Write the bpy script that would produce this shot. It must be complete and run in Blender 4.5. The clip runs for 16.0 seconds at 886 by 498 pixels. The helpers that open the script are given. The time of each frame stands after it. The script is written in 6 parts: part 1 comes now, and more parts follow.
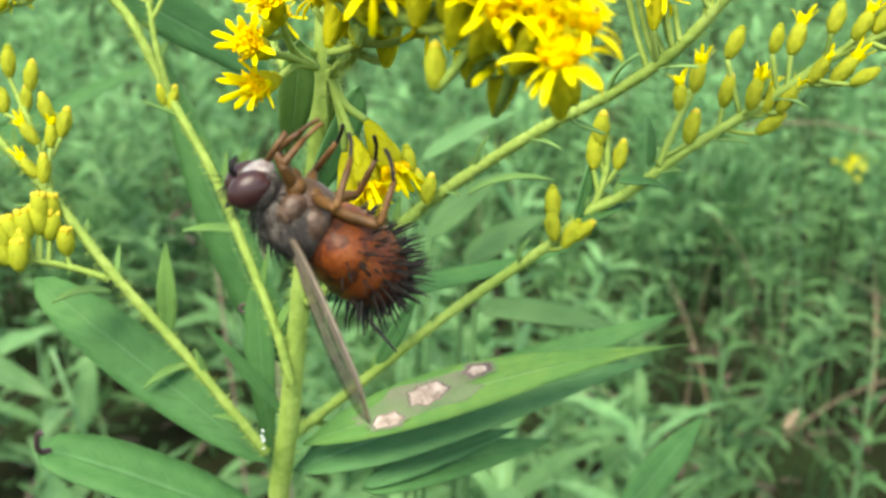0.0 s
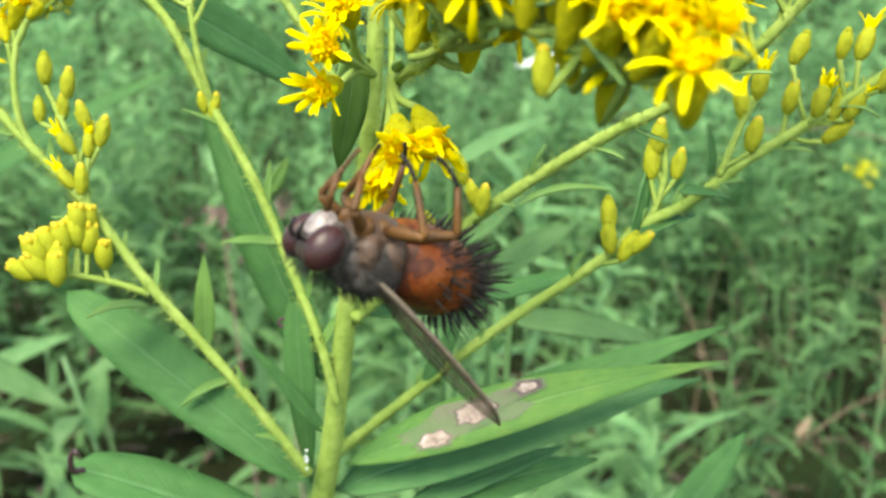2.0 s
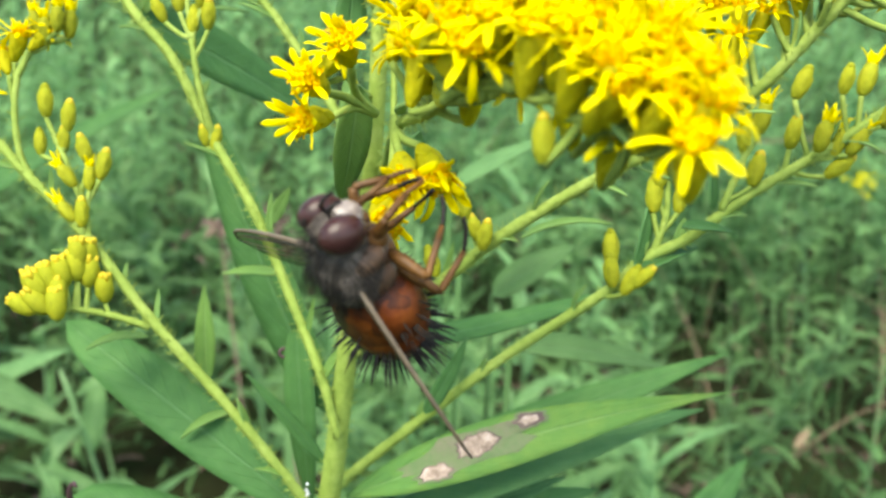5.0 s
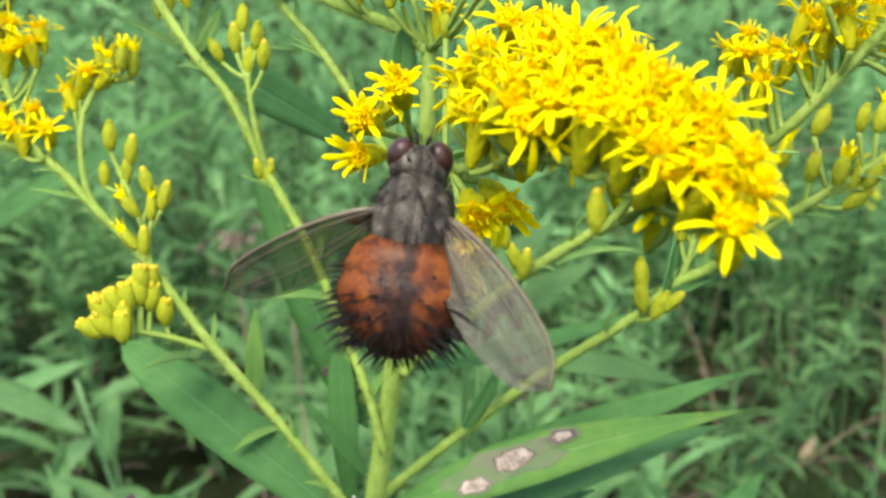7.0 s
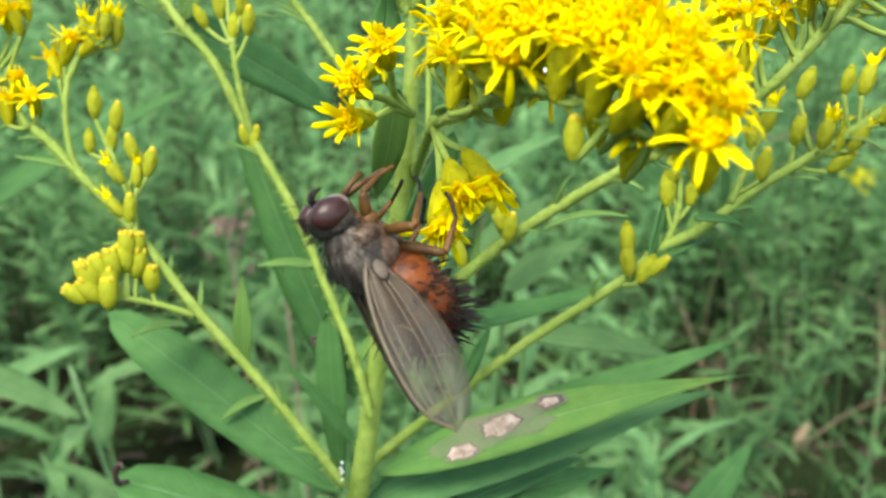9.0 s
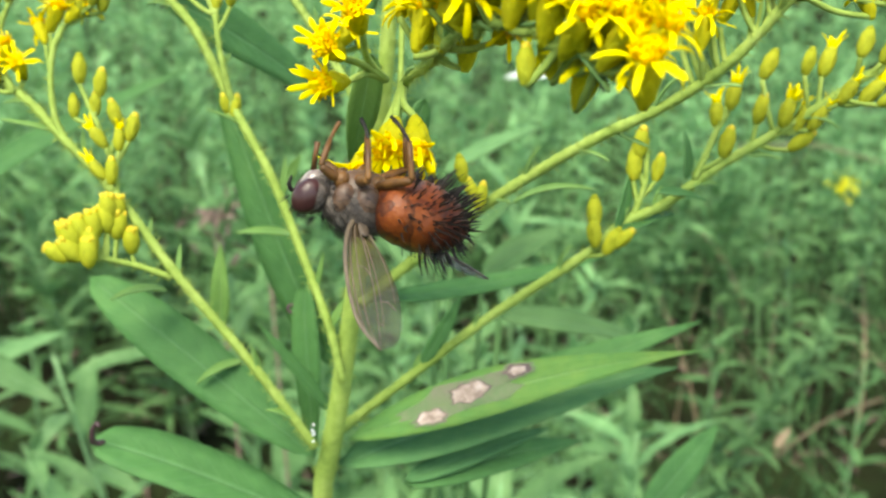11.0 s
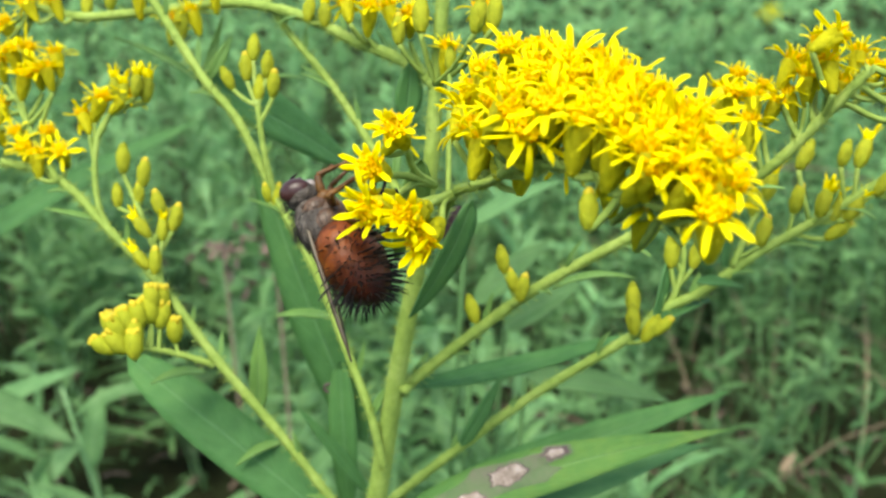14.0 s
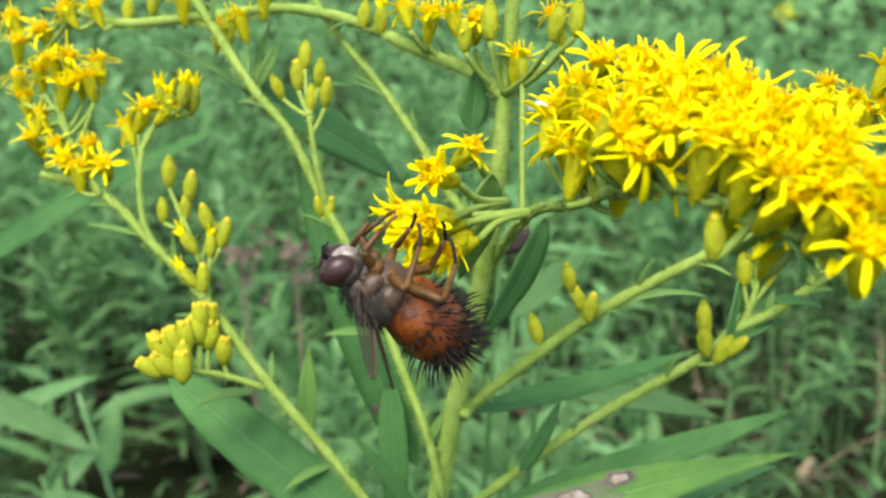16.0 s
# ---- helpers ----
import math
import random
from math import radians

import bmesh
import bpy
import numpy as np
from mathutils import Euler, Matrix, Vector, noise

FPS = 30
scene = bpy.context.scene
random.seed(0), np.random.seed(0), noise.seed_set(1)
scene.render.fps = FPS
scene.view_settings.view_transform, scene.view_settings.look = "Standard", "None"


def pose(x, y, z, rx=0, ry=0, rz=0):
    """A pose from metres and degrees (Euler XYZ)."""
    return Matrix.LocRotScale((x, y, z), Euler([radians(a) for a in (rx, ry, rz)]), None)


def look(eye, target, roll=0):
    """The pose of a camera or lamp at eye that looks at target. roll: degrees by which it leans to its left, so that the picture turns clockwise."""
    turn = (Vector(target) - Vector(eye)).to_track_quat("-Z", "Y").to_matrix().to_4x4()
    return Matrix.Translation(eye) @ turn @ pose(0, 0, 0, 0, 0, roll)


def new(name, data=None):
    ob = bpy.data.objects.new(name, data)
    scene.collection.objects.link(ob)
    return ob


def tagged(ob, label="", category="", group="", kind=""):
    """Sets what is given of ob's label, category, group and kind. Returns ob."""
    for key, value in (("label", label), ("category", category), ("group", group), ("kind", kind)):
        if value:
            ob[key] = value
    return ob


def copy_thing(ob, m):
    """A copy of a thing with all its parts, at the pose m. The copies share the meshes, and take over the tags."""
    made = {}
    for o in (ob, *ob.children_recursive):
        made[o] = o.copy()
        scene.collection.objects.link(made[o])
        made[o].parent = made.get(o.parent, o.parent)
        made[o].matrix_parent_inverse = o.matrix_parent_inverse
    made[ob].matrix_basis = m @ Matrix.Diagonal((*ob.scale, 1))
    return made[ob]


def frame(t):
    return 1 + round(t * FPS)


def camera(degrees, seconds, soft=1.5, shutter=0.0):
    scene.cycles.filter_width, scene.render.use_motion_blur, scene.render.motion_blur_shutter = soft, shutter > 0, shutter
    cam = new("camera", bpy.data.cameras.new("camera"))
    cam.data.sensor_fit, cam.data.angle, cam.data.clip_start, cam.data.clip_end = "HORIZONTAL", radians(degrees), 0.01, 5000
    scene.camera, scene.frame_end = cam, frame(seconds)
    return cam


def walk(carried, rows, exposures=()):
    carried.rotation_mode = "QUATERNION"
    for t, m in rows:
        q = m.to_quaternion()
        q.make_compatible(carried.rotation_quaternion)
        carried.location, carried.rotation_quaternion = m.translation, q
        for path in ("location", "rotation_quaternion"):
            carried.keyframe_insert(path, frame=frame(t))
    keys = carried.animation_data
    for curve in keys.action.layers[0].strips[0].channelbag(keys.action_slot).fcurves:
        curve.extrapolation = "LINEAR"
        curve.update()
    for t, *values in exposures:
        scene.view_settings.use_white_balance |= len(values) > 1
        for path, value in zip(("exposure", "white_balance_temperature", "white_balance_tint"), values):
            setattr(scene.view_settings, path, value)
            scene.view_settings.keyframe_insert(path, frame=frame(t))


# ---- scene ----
# Lengths of the plant and the fly are in millimetres, in the first camera's
# view: x to the right, y up, d ahead of the lens.
EYE, TILT = 0.75, -20.0
C0 = pose(0, 0, EYE, 90 + TILT, 0, 0)
cam = camera(52.0, 16.0, 2.5)
cam.data.dof.use_dof, cam.data.dof.focus_distance, cam.data.dof.aperture_fstop = True, 0.059, 62
ROWS = [
    (0, 0.00, 0.00, -0.00, -0.00, 0.00, -0.00),
    (0.5, -1.71, 0.64, -0.58, 0.21, 0.16, -0.13),
    (1, -4.65, 1.99, -2.35, 0.16, 0.22, 0.10),
    (1.5, -4.58, 0.60, -2.72, 0.29, 0.31, 0.04),
    (2, -3.97, 0.61, -2.86, 0.37, 0.27, -0.06),
    (2.5, -4.10, 1.76, -3.47, 0.35, 0.15, 0.01),
    (3, -4.09, 0.75, -3.36, 0.48, 0.17, -0.10),
    (3.5, -3.24, 1.30, -3.98, 0.57, 0.14, -0.03),
    (4, -3.12, 1.09, -4.00, 0.58, 0.24, -0.01),
    (4.2, -3.04, 2.29, -3.99, 0.70, 0.20, 0.13),
    (6.3, -7.10, 2.65, -0.48, 1.02, 0.08, -0.28),
    (6.5, -7.14, 3.69, 0.33, 1.20, 0.32, -0.21),
    (7, -7.62, 4.34, 1.85, 1.37, 0.31, 0.04),
    (7.5, -7.36, 6.04, 0.73, 1.37, 0.13, -0.05),
    (8, -6.63, 2.89, 1.19, 1.43, 0.10, -0.44),
    (8.2, -7.69, 3.03, 1.10, 0.92, 0.11, -0.34),
    (10.3, -4.87, 0.21, 3.34, 0.71, -0.06, -0.08),
    (10.5, -6.23, 1.34, 3.00, 0.82, -0.24, 0.51),
    (11, -5.27, -1.11, 4.24, 1.00, -0.68, 0.95),
    (11.5, -3.85, 0.91, 6.56, 1.16, -1.22, 1.54),
    (12, -6.58, 2.92, 6.98, 1.48, -1.46, 1.21),
    (12.5, -8.74, 2.82, 5.68, 1.50, -1.30, 1.31),
    (13, -9.14, 3.58, 4.40, 1.60, -1.03, 1.26),
    (13.5, -8.46, 4.82, 5.24, 1.72, -0.86, 1.13),
    (14, -9.16, 5.46, 5.26, 2.00, -0.72, 0.76),
    (14.5, -12.26, 5.63, 4.14, 2.06, -0.48, 0.76),
    (15, -13.63, 7.11, 1.61, 1.90, -0.26, 1.09),
    (15.5, -13.24, 6.06, 0.89, 1.93, -0.19, 0.90),
    (16, -13.86, 6.96, 1.33, 2.06, -0.24, 0.72),
]
walk(cam, [(t, C0 @ pose(x / 1000, y / 1000, z / 1000, rx, ry, rz)) for t, x, y, z, rx, ry, rz in ROWS],
     [(0, 1.64, 7300, 4), (4, 1.60, 7300, 4), (6.5, 1.47, 7200, 4), (8, 1.36, 7100, 4), (10.5, 1.58, 7300, 4), (11, 1.62, 7300, 4), (12.2, 1.58, 7300, 4),
      (13.5, 1.45, 7200, 4), (14.2, 1.34, 7000, 4), (16, 1.32, 7000, 4)])

# ---- light: bright overcast ----
world = bpy.data.worlds.new("sky")
scene.world = world
world.use_nodes = True
wn = world.node_tree.nodes
sky = wn.new("ShaderNodeTexSky")
sky.sky_type, sky.sun_disc = "NISHITA", False
sky.sun_elevation, sky.sun_rotation = radians(58), radians(150)
world.node_tree.links.new(sky.outputs[0], wn["Background"].inputs[0])
wn["Background"].inputs[1].default_value = 0.15
sun_data = bpy.data.lights.new("sun", "SUN")
sun_data.energy, sun_data.angle, sun_data.color = 2.6, radians(35), (1.0, 0.96, 0.86)
sun = new("sun", sun_data)
sun.matrix_world = look((-1.2, -2.0, 4.0), (0, 0, 0))


# ---- materials ----
def material(name, rough=0.5, metal=0.0):
    m = bpy.data.materials.new(name)
    m.use_nodes = True
    b = m.node_tree.nodes["Principled BSDF"]
    b.inputs["Roughness"].default_value, b.inputs["Metallic"].default_value = rough, metal
    return m, m.node_tree.nodes, m.node_tree.links, b


def mottled(name, colours, size, rough=0.5, bump=0.2, bump_size=None, see=0.0, vary=0.0, spec=0.5):
    """A two-scale noise material; see: share of light let through; vary: spread between objects and islands."""
    m, n, l, b = material(name, rough)
    b.inputs["Specular IOR Level"].default_value = spec
    tex = n.new("ShaderNodeTexCoord")
    big, fine = n.new("ShaderNodeTexNoise"), n.new("ShaderNodeTexNoise")
    big.inputs["Scale"].default_value, fine.inputs["Scale"].default_value = 1 / size, 6 / size
    big.inputs["Detail"].default_value = fine.inputs["Detail"].default_value = 3
    for x in (big, fine):
        l.new(tex.outputs["Object"], x.inputs["Vector"])
    mix = n.new("ShaderNodeMath")
    mix.operation = "MULTIPLY_ADD"
    mix.inputs[1].default_value = 0.35
    l.new(fine.outputs["Fac"], mix.inputs[0])
    half = n.new("ShaderNodeMath")
    half.operation = "MULTIPLY"
    half.inputs[1].default_value = 0.65
    l.new(big.outputs["Fac"], half.inputs[0])
    l.new(half.outputs[0], mix.inputs[2])
    ramp = n.new("ShaderNodeValToRGB")
    ramp.color_ramp.elements[0].position, ramp.color_ramp.elements[1].position = 0.32, 0.68
    ramp.color_ramp.elements[0].color, ramp.color_ramp.elements[1].color = (*colours[0], 1), (*colours[-1], 1)
    for i, c in enumerate(colours[1:-1]):
        e = ramp.color_ramp.elements.new(0.32 + 0.36 * (i + 1) / (len(colours) - 1))
        e.color = (*c, 1)
    l.new(mix.outputs[0], ramp.inputs[0])
    colour = ramp.outputs[0]
    if vary:
        info, geo, add = n.new("ShaderNodeObjectInfo"), n.new("ShaderNodeNewGeometry"), n.new("ShaderNodeMath")
        l.new(info.outputs["Random"], add.inputs[0])
        l.new(geo.outputs["Random Per Island"], add.inputs[1])
        rng = n.new("ShaderNodeMapRange")
        rng.inputs[2].default_value = 2
        rng.inputs[3].default_value, rng.inputs[4].default_value = 1 - vary, 1 + vary
        l.new(add.outputs[0], rng.inputs[0])
        hsv = n.new("ShaderNodeHueSaturation")
        l.new(rng.outputs[0], hsv.inputs["Value"])
        l.new(colour, hsv.inputs["Color"])
        colour = hsv.outputs[0]
    l.new(colour, b.inputs["Base Color"])
    if bump:
        bm_, btex = n.new("ShaderNodeBump"), n.new("ShaderNodeTexNoise")
        btex.inputs["Scale"].default_value = 1 / (bump_size or size / 8)
        l.new(tex.outputs["Object"], btex.inputs["Vector"])
        bm_.inputs["Strength"].default_value, bm_.inputs["Distance"].default_value = bump, (bump_size or size / 8) * 0.4
        l.new(btex.outputs["Fac"], bm_.inputs["Height"])
        l.new(bm_.outputs[0], b.inputs["Normal"])
    if see:
        tr, mx = n.new("ShaderNodeBsdfTranslucent"), n.new("ShaderNodeMixShader")
        l.new(colour, tr.inputs[0])
        mx.inputs[0].default_value = see
        l.new(b.outputs[0], mx.inputs[1])
        l.new(tr.outputs[0], mx.inputs[2])
        l.new(mx.outputs[0], n["Material Output"].inputs["Surface"])
    return m


def veined(m, length, lighten=1.5, depth=0.0003):
    """Adds a pale midrib and slanting side veins, laid out by the blade's own coordinates."""
    n, l = m.node_tree.nodes, m.node_tree.links
    b = n["Principled BSDF"]
    base = b.inputs["Base Color"].links[0].from_socket
    uv, sep = n.new("ShaderNodeUVMap"), n.new("ShaderNodeSeparateXYZ")
    l.new(uv.outputs[0], sep.inputs[0])
    side = n.new("ShaderNodeMath")
    side.operation = "ABSOLUTE"
    l.new(sep.outputs[1], side.inputs[0])
    rib = n.new("ShaderNodeMapRange")
    rib.inputs[1].default_value, rib.inputs[2].default_value = 0.10, 0.03
    l.new(side.outputs[0], rib.inputs[0])
    slant, freq, wave, vein = (n.new("ShaderNodeMath") for _ in range(4))
    slant.operation, slant.inputs[1].default_value = "MULTIPLY_ADD", -0.16
    l.new(side.outputs[0], slant.inputs[0])
    l.new(sep.outputs[0], slant.inputs[2])
    freq.operation, freq.inputs[1].default_value = "MULTIPLY", length
    l.new(slant.outputs[0], freq.inputs[0])
    wave.operation = "PINGPONG"
    wave.inputs[1].default_value = 1.0
    l.new(freq.outputs[0], wave.inputs[0])
    lines = n.new("ShaderNodeMapRange")
    lines.inputs[1].default_value, lines.inputs[2].default_value = 0.16, 0.02
    lines.inputs[4].default_value = 0.35
    l.new(wave.outputs[0], lines.inputs[0])
    vein.operation = "MAXIMUM"
    l.new(rib.outputs[0], vein.inputs[0])
    l.new(lines.outputs[0], vein.inputs[1])
    hsv, mix = n.new("ShaderNodeHueSaturation"), n.new("ShaderNodeMix")
    hsv.inputs["Value"].default_value, hsv.inputs["Saturation"].default_value = lighten, 0.9
    l.new(base, hsv.inputs["Color"])
    mix.data_type = "RGBA"
    l.new(vein.outputs[0], mix.inputs[0])
    l.new(base, mix.inputs[6])
    l.new(hsv.outputs[0], mix.inputs[7])
    l.new(mix.outputs[2], b.inputs["Base Color"])
    bump = n.new("ShaderNodeBump")
    bump.invert = True
    bump.inputs["Strength"].default_value, bump.inputs["Distance"].default_value = 0.6, depth
    l.new(vein.outputs[0], bump.inputs["Height"])
    if b.inputs["Normal"].links:
        l.new(b.inputs["Normal"].links[0].from_socket, bump.inputs["Normal"])
    l.new(bump.outputs[0], b.inputs["Normal"])
    return m


M_STEM = mottled("stem_green", [(0.175, 0.26, 0.048), (0.25, 0.345, 0.07), (0.33, 0.425, 0.105)], 0.004, 0.7, 0.6, 0.0004, 0.15, 0.08, 0.15)
M_LEAF = mottled("leaf_green", [(0.052, 0.145, 0.042), (0.074, 0.195, 0.056), (0.105, 0.245, 0.07)], 0.012, 0.6, 0.35, 0.0009, 0.4, 0.12, 0.2)
M_LEAFPALE = mottled("leaf_pale", [(0.10, 0.21, 0.045), (0.14, 0.27, 0.06), (0.19, 0.33, 0.08)], 0.012, 0.55, 0.3, 0.0009, 0.3, 0.1, 0.3)
M_LEAFBLUE = mottled("leaf_bluish", [(0.055, 0.150, 0.052), (0.078, 0.195, 0.066), (0.11, 0.235, 0.08)], 0.012, 0.65, 0.5, 0.0007, 0.3, 0.1, 0.15)
M_LEAFSICK = mottled("leaf_yellowing", [(0.072, 0.185, 0.05), (0.105, 0.23, 0.055), (0.155, 0.275, 0.06)], 0.009, 0.65, 0.4, 0.0008, 0.3, 0.1, 0.15)
M_BUD = mottled("bud_green", [(0.27, 0.31, 0.02), (0.36, 0.385, 0.024), (0.46, 0.44, 0.028)], 0.0022, 0.7, 0.2, 0.0004, 0.35, 0.15, 0.15)
M_BUDTIP = mottled("bud_tip", [(0.46, 0.38, 0.012), (0.68, 0.52, 0.016)], 0.001, 0.6, 0.2, 0.0002, 0.2, 0.1)
M_CUP = mottled("involucre_green", [(0.60, 0.59, 0.02), (0.70, 0.67, 0.025), (0.80, 0.74, 0.03)], 0.002, 0.65, 0.2, 0.0003, 0.65, 0.1, 0.15)
M_PETAL = mottled("petal_yellow", [(0.88, 0.74, 0.004), (0.92, 0.82, 0.008), (0.94, 0.87, 0.016)], 0.0025, 0.6, 0.25, 0.0003, 0.42, 0.06, 0.12)
M_DISC = mottled("disc_orange", [(0.91, 0.57, 0.004), (0.95, 0.73, 0.006)], 0.0008, 0.6, 0.2, 0.0002, 0.45, 0.08, 0.12)
M_SPOT = mottled("leaf_blight", [(0.10, 0.065, 0.05), (0.28, 0.21, 0.17), (0.46, 0.38, 0.34)], 0.0012, 0.8, 0.6, 0.0004)
M_SPOTRIM = mottled("blight_rim", [(0.055, 0.032, 0.035), (0.14, 0.10, 0.085)], 0.001, 0.8, 0.3, 0.0004)
M_SPOTPALE = mottled("blight_margin", [(0.075, 0.135, 0.045), (0.105, 0.14, 0.06), (0.14, 0.13, 0.085)], 0.003, 0.8, 0.4, 0.0005)
for m_ in (M_LEAF, M_LEAFPALE, M_LEAFBLUE, M_LEAFSICK):
    veined(m_, 26, 1.28)
M_PURPLE = mottled("purple_dry", [(0.03, 0.012, 0.014), (0.075, 0.035, 0.04)], 0.001, 0.6, 0.4, 0.0003)
M_CHALK = mottled("bleached_white", [(0.45, 0.52, 0.46), (0.72, 0.75, 0.70)], 0.01, 0.7, 0.3, 0.001, 0.2)
M_FOAM = mottled("insect_foam", [(0.55, 0.58, 0.56), (0.8, 0.82, 0.8)], 0.0006, 0.3, 0.3, 0.0002, 0.3)
M_RUST = mottled("rusty_seed", [(0.07, 0.045, 0.032), (0.15, 0.10, 0.075)], 0.006, 0.8, 0.4, 0.001)
M_WEED = mottled("weed_leaf", [(0.064, 0.145, 0.050), (0.115, 0.238, 0.082), (0.19, 0.33, 0.130)], 0.03, 0.62, 0.3, 0.003, 0.42, 0.3, 0.2)
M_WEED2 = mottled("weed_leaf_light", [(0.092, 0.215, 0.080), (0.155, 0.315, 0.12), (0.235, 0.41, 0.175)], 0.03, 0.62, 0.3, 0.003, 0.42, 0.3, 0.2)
for m_ in (M_WEED, M_WEED2):
    veined(m_, 20, 1.4, 0.001)
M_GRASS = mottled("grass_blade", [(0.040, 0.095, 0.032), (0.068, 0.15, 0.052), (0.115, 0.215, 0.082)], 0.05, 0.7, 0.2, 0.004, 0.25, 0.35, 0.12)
M_STRAW = mottled("dead_grass", [(0.14, 0.10, 0.06), (0.28, 0.21, 0.13)], 0.03, 0.8, 0.2, 0.004, 0.1, 0.3)
# soil is near black: deep shade beneath the weeds is put into its colour
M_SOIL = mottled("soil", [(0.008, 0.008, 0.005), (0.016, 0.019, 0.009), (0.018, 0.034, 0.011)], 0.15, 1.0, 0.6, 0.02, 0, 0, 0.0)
M_FLYDARK = mottled("fly_grey_dusting", [(0.024, 0.018, 0.015), (0.070, 0.056, 0.047), (0.20, 0.165, 0.14)], 0.0010, 0.65, 0.7, 0.0002, 0, 0, 0.3)
M_PLEURA = mottled("fly_brown_flank", [(0.045, 0.024, 0.014), (0.085, 0.048, 0.030), (0.15, 0.095, 0.064)], 0.0016, 0.45, 0.5, 0.0002, 0, 0, 0.35)


def striped(m):
    """Four dark stripes along the back of the thorax."""
    n, l = m.node_tree.nodes, m.node_tree.links
    b = n["Principled BSDF"]
    base = b.inputs["Base Color"].links[0].from_socket
    tex, sep, wav, rng, mix = (n.new("ShaderNode" + k) for k in ("TexCoord", "SeparateXYZ", "Math", "MapRange", "Mix"))
    l.new(tex.outputs["Object"], sep.inputs[0])
    mul = n.new("ShaderNodeMath")
    mul.operation, mul.inputs[1].default_value = "MULTIPLY", 6200
    l.new(sep.outputs[1], mul.inputs[0])
    wav.operation = "COSINE"
    l.new(mul.outputs[0], wav.inputs[0])
    rng.inputs[1].default_value, rng.inputs[2].default_value, rng.inputs[4].default_value = 0.1, 0.8, 0.65
    l.new(wav.outputs[0], rng.inputs[0])
    mix.data_type = "RGBA"
    l.new(rng.outputs[0], mix.inputs[0])
    l.new(base, mix.inputs[6])
    mix.inputs[7].default_value = (0.014, 0.010, 0.008, 1)
    l.new(mix.outputs[2], b.inputs["Base Color"])


striped(M_FLYDARK)
M_SCUT = mottled("scutellum_brown", [(0.05, 0.025, 0.014), (0.13, 0.06, 0.03)], 0.0012, 0.5, 0.3, 0.0002)


def amber():
    """Amber cuticle that turns maroon towards the tip, with a dark stripe down the back."""
    m = mottled("amber_cuticle", [(0.075, 0.015, 0.004), (0.15, 0.036, 0.007), (0.23, 0.070, 0.012)], 0.002, 0.45, 0.5, 0.00025, 0, 0, 0.22)
    n, l = m.node_tree.nodes, m.node_tree.links
    b = n["Principled BSDF"]
    base = b.inputs["Base Color"].links[0].from_socket
    tex, sep = n.new("ShaderNodeTexCoord"), n.new("ShaderNodeSeparateXYZ")
    wob, add = n.new("ShaderNodeTexNoise"), n.new("ShaderNodeVectorMath")
    wob.inputs["Scale"].default_value = 700
    add.operation = "MULTIPLY_ADD"
    add.inputs[1].default_value = (0.0035, 0.0035, 0.0035)
    l.new(tex.outputs["Object"], wob.inputs["Vector"])
    l.new(wob.outputs["Color"], add.inputs[0])
    l.new(tex.outputs["Object"], add.inputs[2])
    l.new(add.outputs[0], sep.inputs[0])
    tip, mix = n.new("ShaderNodeMapRange"), n.new("ShaderNodeMix")
    tip.inputs[1].default_value, tip.inputs[2].default_value = -0.0014, -0.0046
    l.new(sep.outputs[0], tip.inputs[0])
    mix.data_type = "RGBA"
    l.new(tip.outputs[0], mix.inputs[0])
    l.new(base, mix.inputs[6])
    mix.inputs[7].default_value = (0.032, 0.007, 0.008, 1)
    side, up, both = n.new("ShaderNodeMath"), n.new("ShaderNodeMapRange"), n.new("ShaderNodeMix")
    side.operation = "ABSOLUTE"
    off = n.new("ShaderNodeMath")
    off.inputs[1].default_value = -0.00175
    l.new(sep.outputs[1], off.inputs[0])
    l.new(off.outputs[0], side.inputs[0])
    up.inputs[1].default_value, up.inputs[2].default_value = 0.0010, 0.0003
    l.new(side.outputs[0], up.inputs[0])
    top, mul = n.new("ShaderNodeMapRange"), n.new("ShaderNodeMath")
    top.inputs[1].default_value, top.inputs[2].default_value = 0.0012, 0.0022
    l.new(sep.outputs[2], top.inputs[0])
    mul.operation = "MULTIPLY"
    l.new(up.outputs[0], mul.inputs[0])
    l.new(top.outputs[0], mul.inputs[1])
    # a darker hind margin on each segment
    seg, fr_, band, joined = (n.new("ShaderNode" + k) for k in ("Math", "Math", "MapRange", "Math"))
    seg.operation, seg.inputs[1].default_value, seg.inputs[2].default_value = "MULTIPLY_ADD", -1 / 0.0017, -0.62
    l.new(sep.outputs[0], seg.inputs[0])
    fr_.operation = "FRACT"
    l.new(seg.outputs[0], fr_.inputs[0])
    band.inputs[1].default_value, band.inputs[2].default_value, band.inputs[4].default_value = 0.55, 0.95, 0.7
    l.new(fr_.outputs[0], band.inputs[0])
    joined.operation = "MAXIMUM"
    l.new(band.outputs[0], joined.inputs[1])
    both.data_type = "RGBA"
    l.new(mul.outputs[0], joined.inputs[0])
    l.new(joined.outputs[0], both.inputs[0])
    l.new(mix.outputs[2], both.inputs[6])
    both.inputs[7].default_value = (0.022, 0.008, 0.006, 1)
    l.new(both.outputs[2], b.inputs["Base Color"])
    return m


